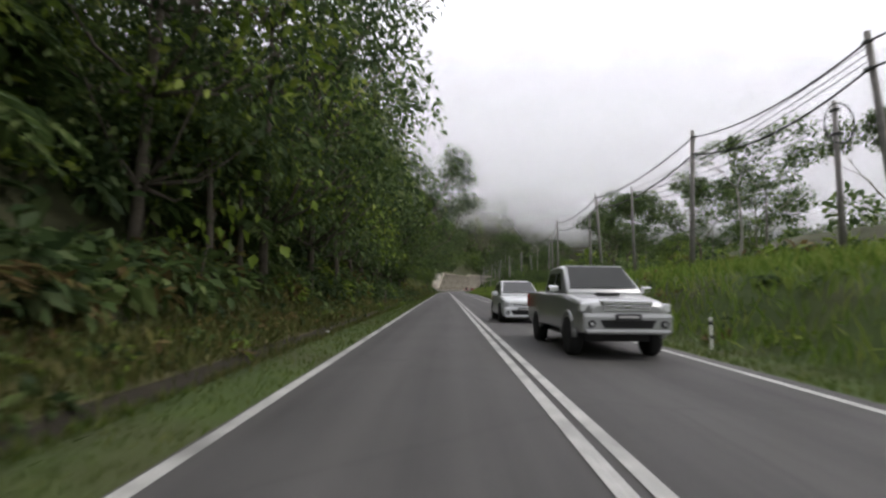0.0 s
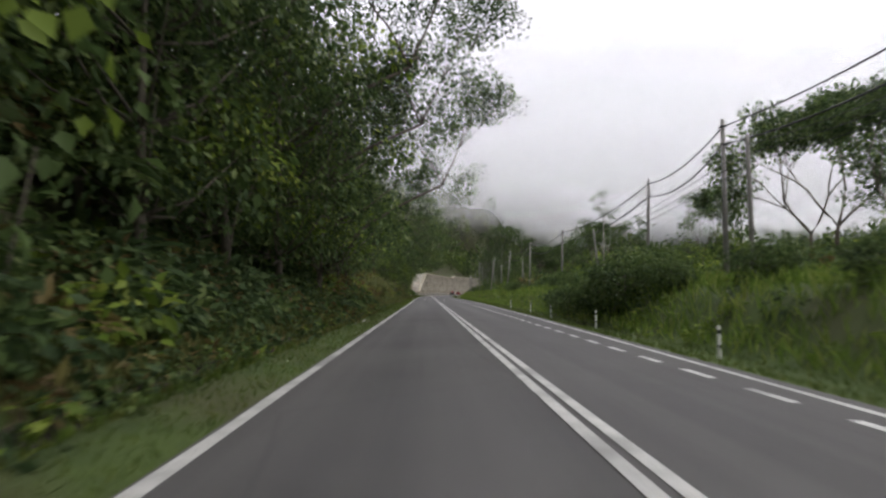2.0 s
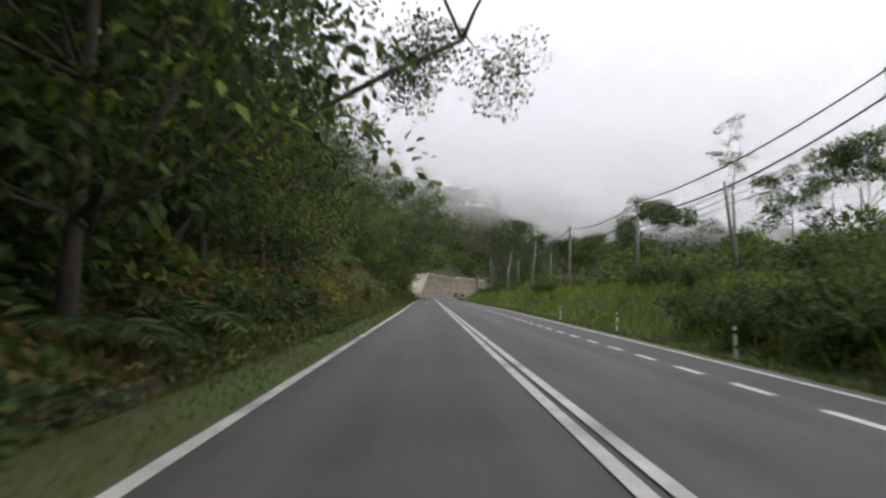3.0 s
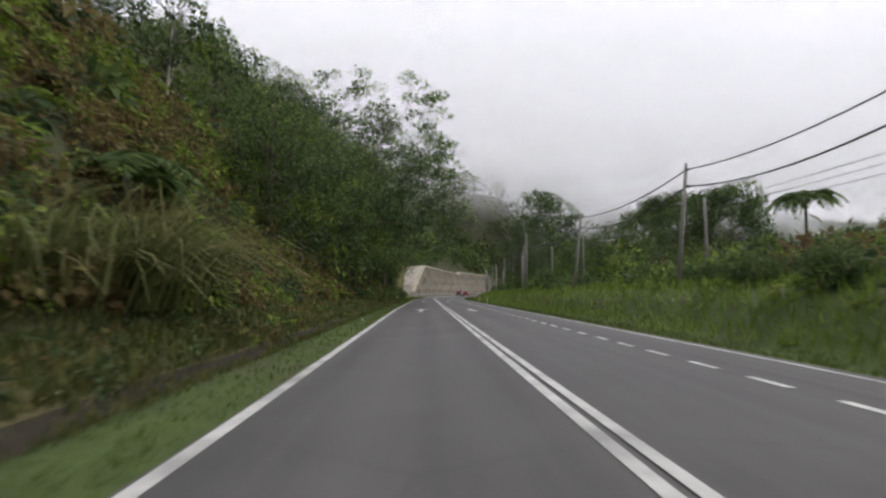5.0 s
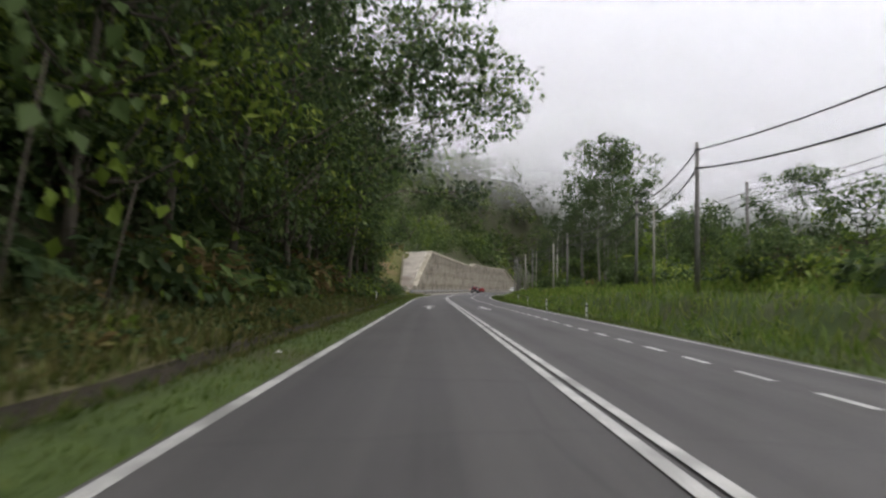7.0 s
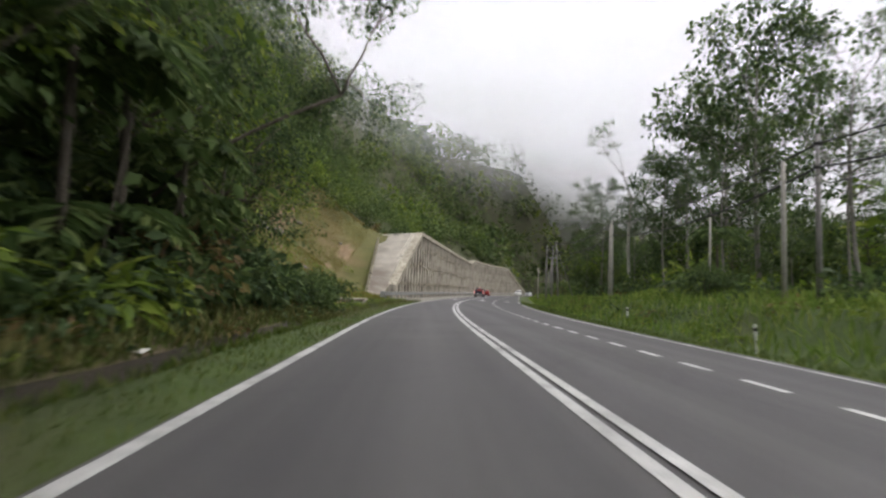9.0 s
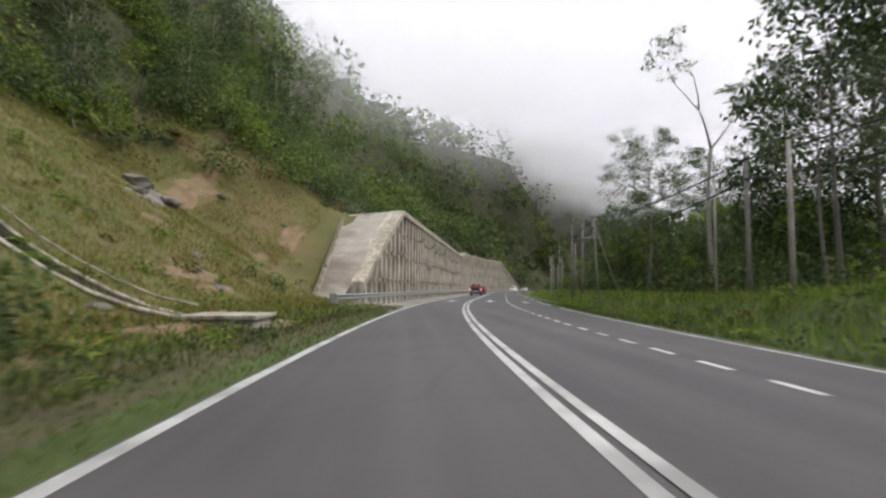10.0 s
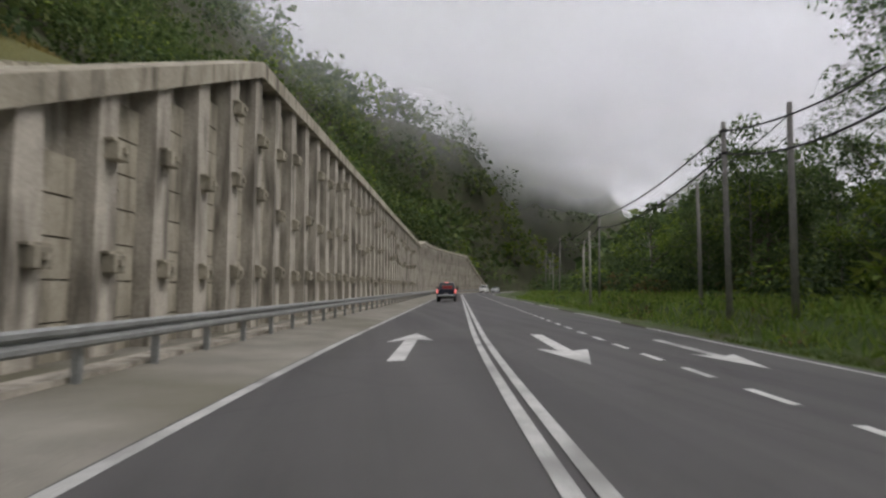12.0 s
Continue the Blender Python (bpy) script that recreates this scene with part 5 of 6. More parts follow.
for k, (x, y, lean) in enumerate(((5.7, 12.2, 0), (5.4, 22.9, -4), (5.6, 34.4, 3), (5.65, 45.2, 2), (5.6, 54.8, 0), (6.0, 66.1, 1), (6.2, 76.0, -1), (7.0, 87.2, 2), (7.0, 98, 0), (6.3, 175.7, 0), (6.4, 186, -3), (8.0, 202.7, -6), (9.0, 215.4, 1), (-5.7, 187.5, 0), (-6.8, 197.2, 4))):
    m = pose(x, y, float(land(x, y)) - 0.02, 0, lean, 0)
    if k:
        copy_thing(mp, m)
    else:
        mp.matrix_basis = m
stub = empty("wooden_post", (-5.57, 37.96, float(land(-5.57, 37.96))), "old weathered wooden post in the ditch", "post")
part("post", tube(bmesh.new(), [(0, 0, -0.3), (0.02, 0, 0.6), (0.0, 0, 1.15)], [0.055, 0.05, 0.045], 8), BARK, stub)

# ---- power poles and cables ----
def power_pole(x, y, top, lean=0.0, radius=0.13, arm="", material=POLE, label="weathered round power pole with bundled cables"):
    z = float(land(x, y))
    p = empty("power_pole", (x, y, z - 0.2), label, "power pole", "power poles")
    h = top - z + 0.2
    part("shaft", tube(bmesh.new(), [(-lean, 0, 0), (-lean * 0.5, 0, h * 0.5), (0, 0, h)], [radius, radius * 0.85, radius * 0.68], 10), material, p)
    if arm:
        part("bracket", boxed((-0.10, -0.16, h - 0.42), (0.10, 0.16, h - 0.30), 0.02), BLACK, p)
        part("bracket", boxed((-0.10, -0.16, h - 1.32), (0.10, 0.16, h - 1.20), 0.02), BLACK, p)
    if arm == "coil":
        pts = [(0.0 + 0.55 * math.cos(t), -0.2, h - 0.9 + 0.75 * math.sin(t)) for t in np.linspace(0, 6.28, 20)]
        part("cable_coil", tube(bmesh.new(), pts, [0.03] * 20, 6), CABLE, p)
        if y > 200:
            part("platform", boxed((-0.75, -0.3, h - 2.15), (0.15, 0.3, h - 2.05), 0.01), GALVANISED, p)
        if y > 200:
            part("stay", tube(bmesh.new(), [(0.1, 0, h - 0.9), (2.6, 0.6, 0.1)], [0.045, 0.045], 6), POLE, p)
    return Vector((x, y, top))


main = [power_pole(*a) for a in ((12.7, 15.3, 9.5, -.7, .15, "b"), (11.9, 26.4, 9.4, .35, .14, "b"), (12.7, 48.3, 9.8, -.4, .15, "b"), (13.1, 67.9, 9.8, .1, .14, "b"), (14.4, 80.4, 9.4, .3, .13, "b"), (12.8, 99.5, 7.9, .2, .13, "b"),
                                 (12.6, 117, 8.1, .2, .13, "b"), (12.4, 133.7, 8.1, .7, .13, "b"), (11.85, 152.0, 8.0, .75, .14, "b"), (10.9, 173.0, 8.4, .1, .13, "b"), (13.0, 186.5, 8.0, .1, .12, "b"), (13.0, 207, 7.4, 0, .12, "b"), (13.6, 231, 7.2, 0, .13, "b"),
                                 (14.8, 254.6, 7.6, -.4, .13, "coil"), (16.0, 264.7, 7.8, 0, .13, "b"), (21.1, 287.6, 7.4, .1, .09, "b"), (26.5, 311, 7.4, .2, .09, "b"), (33, 335, 7.6, .2, .09, "b"), (42, 358, 7.6, 0, .09, "b"))]
second = [power_pole(*a) for a in ((13.2, 17.7, 8.0, 0, .13, "coil"), (11.2, 34.1, 7.9, 0, .10, ""), (12.5, 50.0, 8.1, 0, .14, "coil"), (11.4, 63.0, 7.6, 0, .11, ""), (12.6, 88, 6.6, -.5, .10, ""), (15.0, 137, 6.8, 0, .11, ""), (14.4, 160.5, 7.2, 0, .11, ""), (14.6, 175.3, 7.0, 0, .11, ""),
                                   (11.4, 206.6, 6.2, 0, .11, "", PALE_BARK), (11.6, 225.5, 6.2, 0, .11, "", PALE_BARK), (16.1, 261.4, 7.5, .1, .13, ""), (17.7, 269.1, 6.2, 0, .10, ""), (19.2, 285.2, 5.6, 0, .10, "", PALE_BARK))]
for x, y, top in ((11.6, 180, 6.3), (14.2, 217, 5.6), (15.2, 236.3, 7.4), (25, 300, 6.2), (29.5, 322, 6.4), (37.5, 346, 6.4), (23.2, 296, 5.0)):
    power_pole(x, y, top, 0.05, 0.075, "", PALE_BARK, "bare pale pole without cables")


def cable(a, b, sag, radius, name="power_cable", label="black bundled power cable sagging between poles"):
    pts = [a.lerp(b, q) - Vector((0, 0, sag * 4 * q * (1 - q))) for q in np.linspace(0, 1, 13)]
    me = bpy.data.meshes.new(name)
    bm = tube(bmesh.new(), pts, [radius] * 13, 6)
    bm.to_mesh(me)
    bm.free()
    me.materials.append(CABLE)
    tagged(new(name, me), label, "cable", "power cables")


lead_in = Vector((13.5, -14, 9.6))
chain = [lead_in] + main
for a, b in zip(chain, chain[1:]):
    cable(a - Vector((0, 0, 0.35)), b - Vector((0, 0, 0.35)), 0.55, 0.035)
    cable(a - Vector((0, 0, 1.25)), b - Vector((0, 0, 1.25)), 0.75, 0.042)
for k in range(3):
    cable(main[0] - Vector((0, 0, 0.5 + 0.25 * k)), second[1] - Vector((0, 0, 0.3 + 0.3 * k)), 0.3, 0.016, label="thin black cable between poles")
for a, b in zip(second, second[1:9]):
    for k in range(3):
        cable(a - Vector((0, 0, 0.5 + 0.35 * k)), b - Vector((0, 0, 0.4 + 0.35 * k)), 0.4, 0.013, label="thin black cable between lower poles")
cable(main[2] - Vector((0, 0, 1.2)), second[2] - Vector((0, 0, 0.2)), 0.1, 0.03)
cable(main[14] - Vector((0, 0, 1.8)), second[10] - Vector((0, 0, 0.4)), 0.05, 0.02)

# ---- litter on the verges ----
PAPER = plain("litter_paper", (0.46, 0.46, 0.43), 0.8)
rng = np.random.default_rng(9)
for k in range(26):
    y = -2 + 9.3 * k + 3 * float(rng.random())
    x, yy, z = place_on_left(y, 0.5 + 3.0 * float(rng.random())) if y < 236 else place_on_left(y, 1.5)
    s = 0.05 + 0.07 * float(rng.random())
    me = mesh_of("litter_scrap", [(-s, -s, 0), (s, -s * 0.7, 0.02), (s * 0.8, s, 0.0), (-s * 0.9, s * 0.8, 0.05), (0, 0, 0.06)], [(0, 1, 4), (1, 2, 4), (2, 3, 4), (3, 0, 4)], PAPER)
    ob = tagged(new("litter_scrap", me), "crumpled white scrap of litter on the grass", "litter", "litter")
    ob.matrix_basis = pose(float(x), float(yy), float(z) + 0.05, 0, 0, float(rng.random() * 360))

# ---- vehicles ----
SILVER = plain("silver_paint", (0.42, 0.43, 0.44), 0.32, 0.6, 0.6)
PEARL = plain("pale_silver_paint", (0.62, 0.64, 0.66), 0.3, 0.3, 0.6)
NAVY = plain("dark_blue_paint", (0.016, 0.020, 0.038), 0.3, 0.2, 0.6)
RED = plain("red_paint", (0.32, 0.02, 0.018), 0.35, 0.0, 0.5)
WHITE_CAR = plain("white_paint", (0.72, 0.72, 0.70), 0.35, 0.0, 0.5)
GLASS = plain("dark_car_glass", (0.085, 0.09, 0.092), 0.10, 0.0, 0.3)
TYRE = plain("tyre_rubber", (0.018, 0.018, 0.019), 0.85)
CHROME = plain("chrome", (0.72, 0.73, 0.74), 0.15, 1.0)
TRIM = plain("dark_trim", (0.025, 0.025, 0.027), 0.6)
LENS = plain("lamp_lens", (0.72, 0.74, 0.76), 0.1, 0.2, 0.5)
TAIL = plain("tail_lamp", (0.45, 0.012, 0.010), 0.2, 0.0, 0.5)
PLATE = plain("number_plate", (0.045, 0.045, 0.05), 0.5)
PLATE_BAR = plain("plate_bar", (0.55, 0.55, 0.55), 0.5)


def glow(name, colour, power):
    m, n, l, b = nodes_of(name)
    b.inputs["Emission Color"].default_value = (*colour, 1)
    b.inputs["Emission Strength"].default_value = power
    return m


LAMP_ON = glow("lit_lamp", (1.0, 0.98, 0.95), 5.0)
BRAKE_ON = glow("lit_brake", (1.0, 0.05, 0.03), 1.2)


def ring_of(y, w, z0, z1, r, top=1.0):
    """A rounded cross-section of a car body; top: how far the upper half leans in."""
    pts = []
    for cx, cz, a0 in ((w - r, z0 + r, -90), (w - r, z1 - r, 0), (-w + r, z1 - r, 90), (-w + r, z0 + r, 180)):
        for k in range(4):
            a = radians(a0 + 30 * k)
            x, z = cx + r * math.cos(a), cz + r * math.sin(a)
            lean = 1 - (1 - top) * max(0.0, (z - z0) / max(z1 - z0, 1e-3))
            pts.append((x * lean, y, z))
    return pts


def loft(rings):
    bm = bmesh.new()
    rows = [[bm.verts.new(p) for p in r] for r in rings]
    n = len(rows[0])
    for a, b in zip(rows, rows[1:]):
        for k in range(n):
            f = bm.faces.new((a[k], b[k], b[(k + 1) % n], a[(k + 1) % n]))
            f.smooth = True
    bm.faces.new(rows[0])
    bm.faces.new(rows[-1][::-1])
    bmesh.ops.recalc_face_normals(bm, faces=bm.faces[:])
    return bm


def panel(points, out=(0, 0, 0), thick=0.012):
    """A thin pane through given corners."""
    bm = bmesh.new()
    o = Vector(out)
    f = bm.faces.new([bm.verts.new(Vector(p) + o) for p in points])
    bmesh.ops.solidify(bm, geom=[f], thickness=thick)
    bmesh.ops.recalc_face_normals(bm, faces=bm.faces[:])
    return bm


def lathe(profile, sides=28):
    """Turn (radius, x) round the wheel's axle."""
    bm = bmesh.new()
    rows = [[bm.verts.new((x, r * math.cos(t), r * math.sin(t))) for t in (2 * math.pi * k / sides for k in range(sides))] for r, x in profile]
    for a, b in zip(rows, rows[1:]):
        for k in range(sides):
            f = bm.faces.new((a[k], a[(k + 1) % sides], b[(k + 1) % sides], b[k]))
            f.smooth = True
    bm.faces.new(rows[0][::-1])
    bm.faces.new(rows[-1])
    bmesh.ops.recalc_face_normals(bm, faces=bm.faces[:])
    return bm


def wheel(parent, x, y, r, side):
    w = 0.12
    t = part("wheel", lathe([(r * 0.62, -w), (r * 0.92, -w), (r, -w * 0.6), (r, w * 0.6), (r * 0.92, w), (r * 0.62, w)]), TYRE, parent, "black rubber tyre")
    t.location = (x, y, r)
    bm = lathe([(r * 0.60, -0.03), (r * 0.62, 0.10), (r * 0.55, 0.115), (r * 0.5, 0.07), (r * 0.16, 0.09), (r * 0.10, 0.115)])
    for k in range(6):
        a = k * math.pi / 3
        rot = Matrix.Rotation(a, 4, "X")
        b2 = boxed((0.06, -0.045, r * 0.1), (0.112, 0.045, r * 0.58), 0.01)
        b2.transform(rot)
        tmp = bpy.data.meshes.new("spoke")
        b2.to_mesh(tmp)
        b2.free()
        bm.from_mesh(tmp)
        bpy.data.meshes.remove(tmp)
    if side < 0:
        bm.transform(Matrix.Scale(-1, 4, (1, 0, 0)))
        bmesh.ops.reverse_faces(bm, faces=bm.faces[:])
    rim = part("rim", bm, CHROME, t)
    return t


def car(name, label, paint, spec):
    """A car whose nose points to -y at y = 0; spec holds its body and cabin sections."""
    c = empty(name, (0, 0, 0), label, spec["category"])
    part("body", loft([ring_of(*s) for s in spec["body"]]), paint, c)
    part("cabin", loft([ring_of(*s) for s in spec["cabin"]]), paint, c)
    ws = spec["screen"]
    part("windscreen", panel([(-ws[0], ws[1], ws[2]), (ws[0], ws[1], ws[2]), (ws[3], ws[4], ws[5]), (-ws[3], ws[4], ws[5])], (0, -0.035, 0.045)), GLASS, c, "dark windscreen")
    rs = spec["rear_screen"]
    part("rear_window", panel([(-rs[0], rs[1], rs[2]), (rs[0], rs[1], rs[2]), (rs[3], rs[4], rs[5]), (-rs[3], rs[4], rs[5])], (0, 0.035, 0.035)), GLASS, c, "dark rear window")
    for side in (1, -1):
        for (ya, yb, yc, yd) in spec["side"]:
            z0, z1, xa, xb = spec["side_z"]
            part("side_window", panel([(side * xa, ya, z0), (side * xa, yb, z0), (side * xb, yc, z1), (side * xb, yd, z1)], (side * 0.008, 0, 0)), GLASS, c, "dark side window")
        for y in spec["axles"]:
            wheel(c, side * spec["track"], y, spec["wheel"], side)
            arch = [(side * (spec["track"] + 0.075), y + (spec["wheel"] + 0.075) * math.cos(t), spec["wheel"] + (spec["wheel"] + 0.075) * math.sin(t)) for t in np.linspace(0.0, math.pi, 13)]
            part("wheel_arch", tube(bmesh.new(), arch, [0.055] * 13, 6), spec.get("arch", TRIM), c)
        my = spec["mirror"]
        part("mirror", boxed((side * my[0] - 0.11, my[1] - 0.05, my[2]), (side * my[0] + 0.11, my[1] + 0.07, my[2] + 0.16), 0.04), spec.get("mirror_paint", paint), c)
        hl = spec["headlight"]
        part("headlight", boxed((side * hl[0] - hl[3], hl[1], hl[2] - hl[4]), (side * hl[0] + hl[3], hl[1] + 0.22, hl[2] + hl[4]), 0.035), LENS, c, "clear headlight lens")
        if spec.get("lit"):
            part("driving_lamp", boxed((side * hl[0] - 0.07, hl[1] - 0.06, hl[2] - 0.30), (side * hl[0] + 0.07, hl[1] + 0.1, hl[2] - 0.20), 0.03), LAMP_ON, c, "lit white lamp")
        tl = spec["tail"]
        part("tail_lamp", boxed((side * tl[0] - 0.07, tl[1] - 0.12, tl[2] - tl[3]), (side * tl[0] + 0.07, tl[1] + 0.02, tl[2] + tl[3]), 0.03), BRAKE_ON if spec.get("braking") else TAIL, c, "red tail lamp")
    gr = spec["grille"]
    part("grille", boxed((-gr[0], gr[1], gr[2]), (gr[0], gr[1] + 0.12, gr[3]), 0.03), TRIM, c, "dark front grille")
    for k in range(spec.get("bars", 3)):
        z = gr[2] + (gr[3] - gr[2]) * (k + 0.7) / (spec.get("bars", 3) + 0.4)
        part("grille_bar", boxed((-gr[0] + 0.02, gr[1] - 0.025, z - 0.014), (gr[0] - 0.02, gr[1] + 0.03, z + 0.014), 0.008), CHROME, c, "chrome bar")
    part("badge", boxed((-0.06, gr[1] - 0.04, (gr[2] + gr[3]) / 2 - 0.035), (0.06, gr[1] - 0.01, (gr[2] + gr[3]) / 2 + 0.035), 0.02), CHROME, c)
    bp = spec["bumper"]
    part("bumper", boxed((-bp[0], bp[1], bp[2]), (bp[0], bp[1] + 0.35, bp[3]), 0.07), paint, c)
    lo, hi = spec.get("intake", (bp[2] + 0.04, bp[3] - 0.10))
    a, b = bp[0] * 0.62, bp[0] * 0.52
    part("air_intake", panel([(-b, bp[1], lo), (b, bp[1], lo), (a, bp[1], hi), (-a, bp[1], hi)], (0, -0.012, 0), 0.02), TRIM, c)
    part("bumper_lip", boxed((-bp[0] * 0.93, bp[1] - 0.03, bp[2] - 0.01), (bp[0] * 0.93, bp[1] + 0.2, bp[2] + 0.07), 0.03), paint, c)
    for side in (1, -1):
        f = part("fog_lamp", lathe([(0.07, -0.012), (0.07, 0.012), (0.05, 0.02)], 16), TRIM, c, "dark round fog lamp recess")
        f.matrix_basis = pose(side * bp[0] * 0.80, bp[1] - 0.012, (lo + hi) / 2, 0, 0, 90)
        g = part("bulb", lathe([(0.028, -0.012), (0.028, 0.0), (0.02, 0.012)], 12), LENS, f)
        g.matrix_basis = pose(-0.02, 0, 0)
    part("grille_surround", boxed((-gr[0] - 0.03, gr[1] + 0.015, gr[2] - 0.025), (gr[0] + 0.03, gr[1] + 0.10, gr[3] + 0.03), 0.025), CHROME, c, "chrome grille surround")
    pl = part("number_plate", boxed((-0.24, bp[1] - 0.035, bp[3] - 0.12), (0.24, bp[1] - 0.010, bp[3] - 0.01), 0.006), PLATE, c, "dark number plate")
    part("plate_bar", boxed((-0.18, bp[1] - 0.040, bp[3] - 0.085), (0.18, bp[1] - 0.034, bp[3] - 0.045)), PLATE_BAR, pl)
    end = spec["end"]
    pl = part("number_plate", boxed((-0.24, end[0], end[1]), (0.24, end[0] + 0.03, end[1] + 0.12), 0.006), PLATE, c, "dark number plate")
    part("plate_bar", boxed((-0.18, end[0] + 0.029, end[1] + 0.04), (0.18, end[0] + 0.036, end[1] + 0.08)), PLATE_BAR, pl)
    part("rear_bumper", boxed((-end[2], end[0] - 0.2, end[1] - 0.22), (end[2], end[0] + 0.05, end[1] - 0.02), 0.05), spec.get("rear_bumper", TRIM), c)
    part("underbody", boxed((-spec["track"] + 0.15, 0.6, 0.30), (spec["track"] - 0.1, end[0] - 0.3, 0.5), 0.03), TRIM, c)
    return c


PICKUP = dict(category="pickup truck", track=0.78, wheel=0.39, axles=(0.93, 4.02),
              body=[(0.02, .66, .62, 1.00, .10, .96), (0.12, .82, .50, 1.06, .12, .95), (0.45, .885, .47, 1.12, .14, .94), (1.35, .90, .46, 1.22, .12, .95), (2.2, .905, .46, 1.22, .10, .96), (3.45, .905, .46, 1.22, .08, .97), (3.5, .90, .46, 1.23, .06, .98), (5.12, .89, .50, 1.22, .06, .98), (5.2, .86, .55, 1.18, .05, .98)],
              cabin=[(1.28, .80, 1.10, 1.24, .05, .98), (1.40, .82, 1.10, 1.34, .06, .95), (2.08, .82, 1.10, 1.80, .10, .84), (2.6, .82, 1.10, 1.84, .10, .83), (3.25, .82, 1.10, 1.80, .10, .84), (3.52, .80, 1.10, 1.30, .06, .95)],
              screen=(.70, 1.40, 1.30, .60, 2.04, 1.755), rear_screen=(.68, 3.50, 1.33, .58, 3.27, 1.70), side=((1.75, 2.42, 2.40, 2.10), (2.50, 3.25, 3.15, 2.48)), side_z=(1.28, 1.66, .795, .718),
              mirror=(1.00, 1.62, 1.22), mirror_paint=CHROME, headlight=(.68, .09, .97, .17, .085), tail=(.83, 5.20, 1.0, .18), grille=(.46, .02, .90, 1.08), bars=4, intake=(.60, .745), bumper=(.84, -.05, .50, .87), end=(5.24, .72, .78), arch=SILVER, rear_bumper=CHROME)
HATCH = dict(category="car", track=0.72, wheel=0.31, axles=(0.80, 3.35),
             body=[(0.02, .60, .42, .76, .10, .95), (0.14, .76, .30, .84, .12, .94), (0.5, .83, .26, .93, .14, .92), (1.05, .85, .25, 1.00, .12, .94), (2.2, .86, .25, 1.02, .10, .95), (3.6, .85, .26, 1.04, .12, .94), (4.1, .80, .32, 1.02, .14, .93), (4.2, .72, .40, .95, .12, .93)],
             cabin=[(1.0, .74, .92, 1.02, .04, .98), (1.15, .76, .92, 1.12, .06, .95), (1.95, .77, .92, 1.54, .12, .82), (2.6, .77, .92, 1.60, .12, .80), (3.5, .76, .92, 1.55, .12, .82), (4.05, .74, .92, 1.08, .06, .94)],
             screen=(.66, 1.13, 1.08, .55, 1.90, 1.50), rear_screen=(.62, 4.02, 1.13, .54, 3.58, 1.48), side=((1.75, 2.42, 2.40, 2.08), (2.50, 3.45, 3.25, 2.48)), side_z=(1.06, 1.44, .745, .665),
             mirror=(.93, 1.45, 1.00), headlight=(.60, .12, .72, .14, .10), tail=(.70, 4.16, .82, .14), grille=(.42, .02, .60, .74), bars=2, bumper=(.76, -.05, .24, .58), end=(4.2, .55, .72), lit=True)
SEDAN = dict(HATCH, lit=False)

pick = car("pickup_truck", "silver double cab pickup truck with chrome grille", SILVER, PICKUP)
part("bonnet_scoop", boxed((-0.22, 0.98, 1.19), (0.22, 1.30, 1.245), 0.03), TRIM, pick, "black bonnet air scoop")
part("roof_edge", boxed((-0.62, 2.05, 1.80), (0.62, 2.14, 1.83), 0.01), SILVER, pick)
pick.matrix_basis = pose(2.02, 7.55, float(camber(1.98)) - 0.01, 0, 1.4, 2) @ Matrix.Scale(0.97, 4)
mpv = car("family_car", "pale silver family car with lit white daytime lamps", PEARL, HATCH)
mpv.matrix_basis = pose(1.68, 18.2, float(camber(1.6)), 0, 1.2, 1)


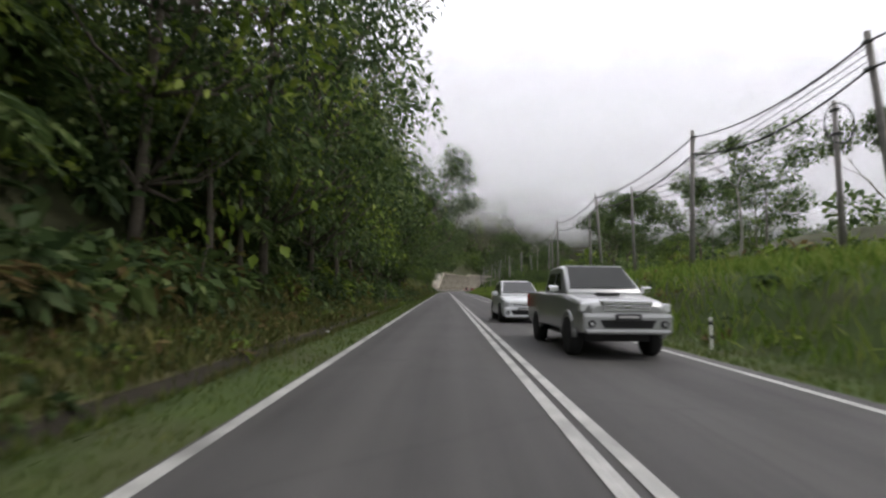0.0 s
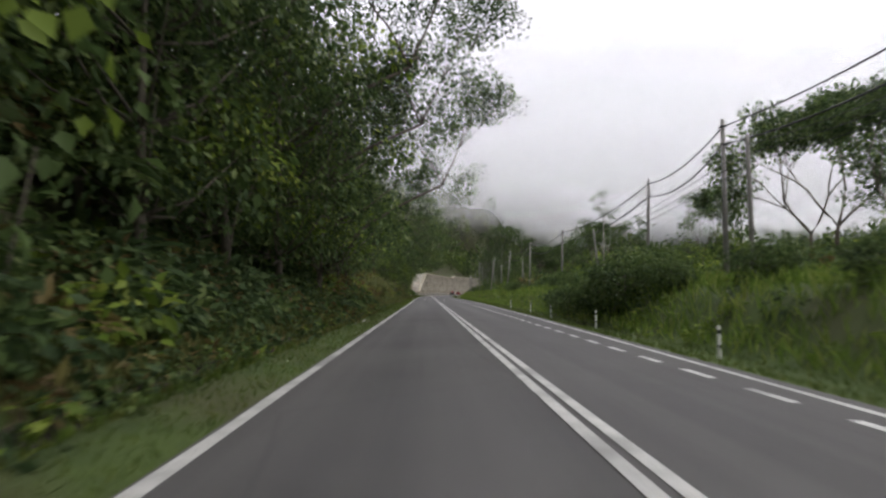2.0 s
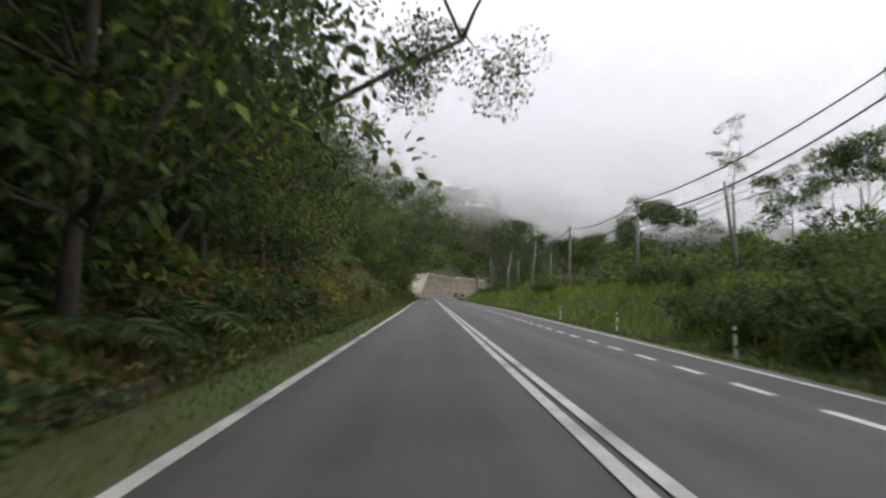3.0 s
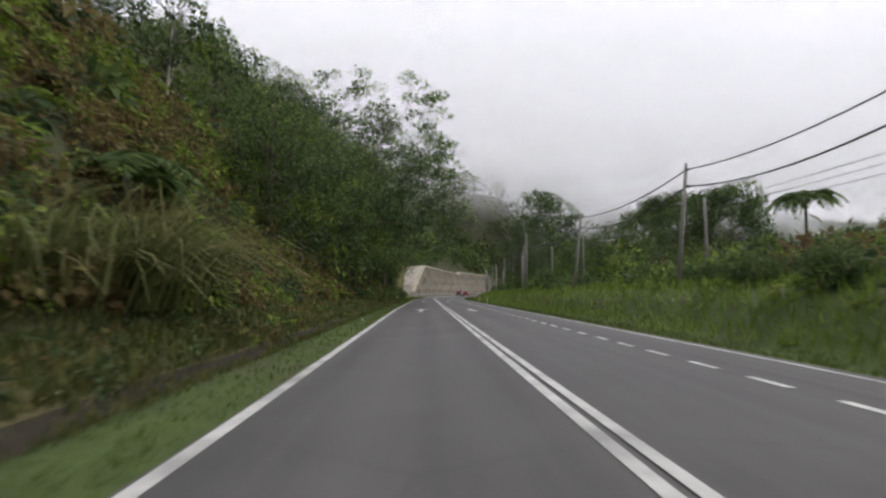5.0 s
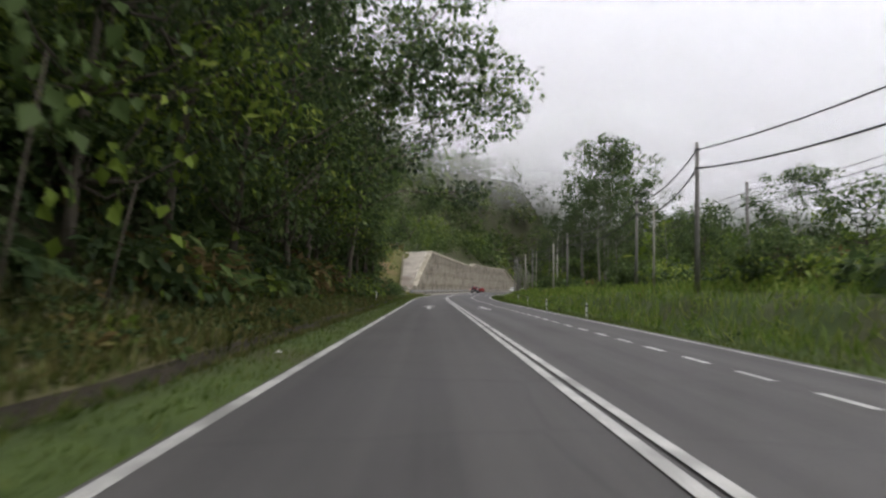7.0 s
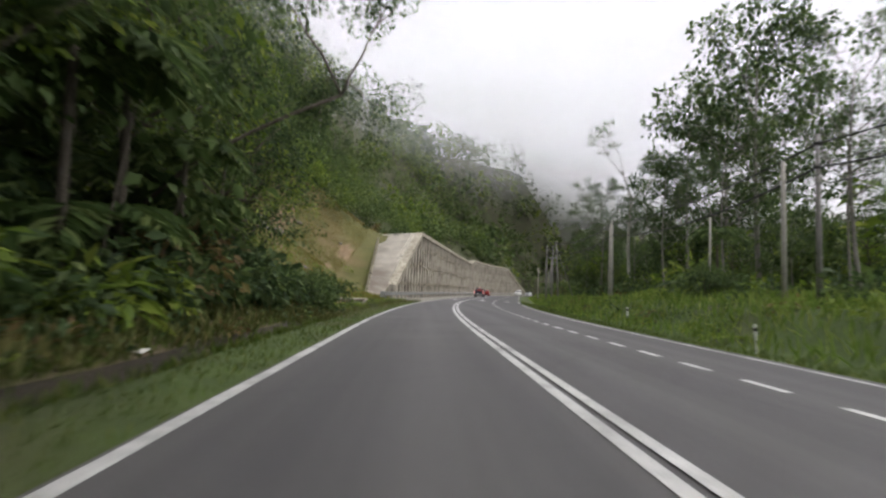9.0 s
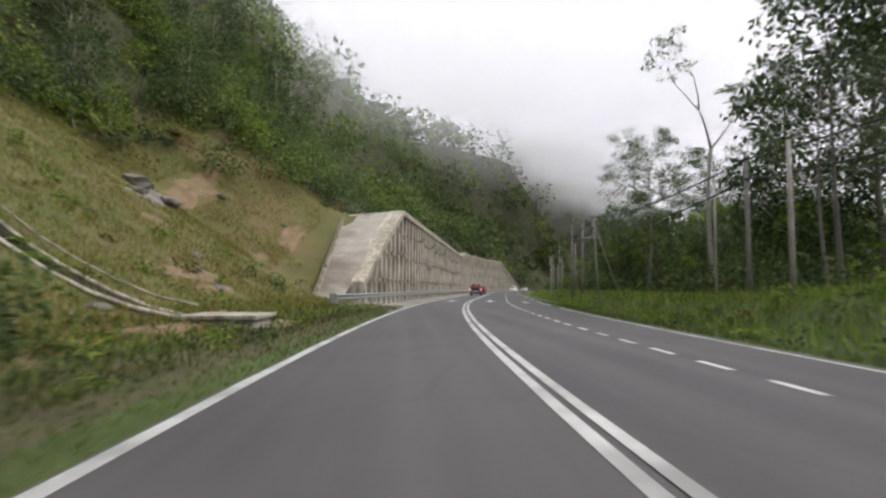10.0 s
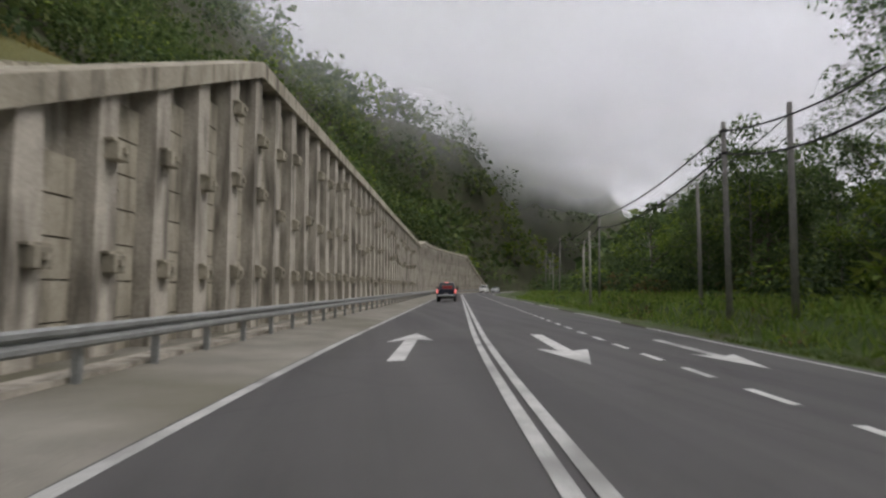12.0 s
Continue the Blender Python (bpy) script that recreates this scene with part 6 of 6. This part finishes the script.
def along(y, d, against):
    """A pose on the road, nose against or with the camera's way."""
    s = math.degrees(math.atan(float(centre(y + 1) - centre(y - 1)) / 2))
    return pose(float(centre(y)) + d, y, float(camber(d)) - 0.01, 0, 0, -s if against else 180 - s)


lead = car("pickup_truck", "dark blue pickup truck with red load in its bed", NAVY, dict(PICKUP, braking=True, arch=NAVY, mirror_paint=NAVY))
part("tailgate", boxed((-0.72, 5.19, 0.80), (0.72, 5.225, 1.18), 0.02), NAVY, lead)
part("load_frame", boxed((-0.55, 3.70, 1.20), (0.40, 4.3, 1.50), 0.06), RED, lead, "red covered load")
part("brake_light", boxed((-0.16, 3.28, 1.80), (0.16, 3.36, 1.86), 0.015), BRAKE_ON, lead, "lit high brake light")
lead.matrix_basis = along(301.0, -1.7, False)
follow = car("saloon_car", "red saloon car on the far lane", RED, SEDAN)
follow.matrix_basis = along(322.0, -1.7, False)
VAN = dict(HATCH, category="van", lit=False, body=[(0.02, .66, .45, .95, .10, .95), (0.1, .80, .32, 1.05, .12, .95), (0.6, .84, .30, 1.16, .12, .95), (2.2, .85, .30, 1.20, .08, .97), (4.3, .85, .32, 1.2, .08, .97), (4.4, .8, .4, 1.15, .08, .97)],
           cabin=[(0.5, .80, 1.05, 1.18, .04, .98), (0.7, .82, 1.05, 1.30, .06, .95), (1.3, .82, 1.05, 1.86, .1, .90), (2.5, .82, 1.05, 1.95, .1, .88), (4.2, .82, 1.05, 1.93, .1, .89), (4.38, .8, 1.05, 1.25, .06, .95)],
           screen=(.72, .70, 1.25, .64, 1.25, 1.80), rear_screen=(.66, 4.37, 1.30, .60, 4.26, 1.78), side=((1.25, 2.0, 2.0, 1.5), (2.1, 4.0, 3.95, 2.1)), side_z=(1.3, 1.72, .80, .765), mirror=(.98, 1.0, 1.25), end=(4.4, .55, .74))
van = car("van", "white van coming round the far bend", WHITE_CAR, VAN)
van.matrix_basis = along(378.0, 1.7, True)
other = car("saloon_car", "pale saloon car behind the van", PEARL, SEDAN)
other.matrix_basis = along(392.0, 1.7, True)
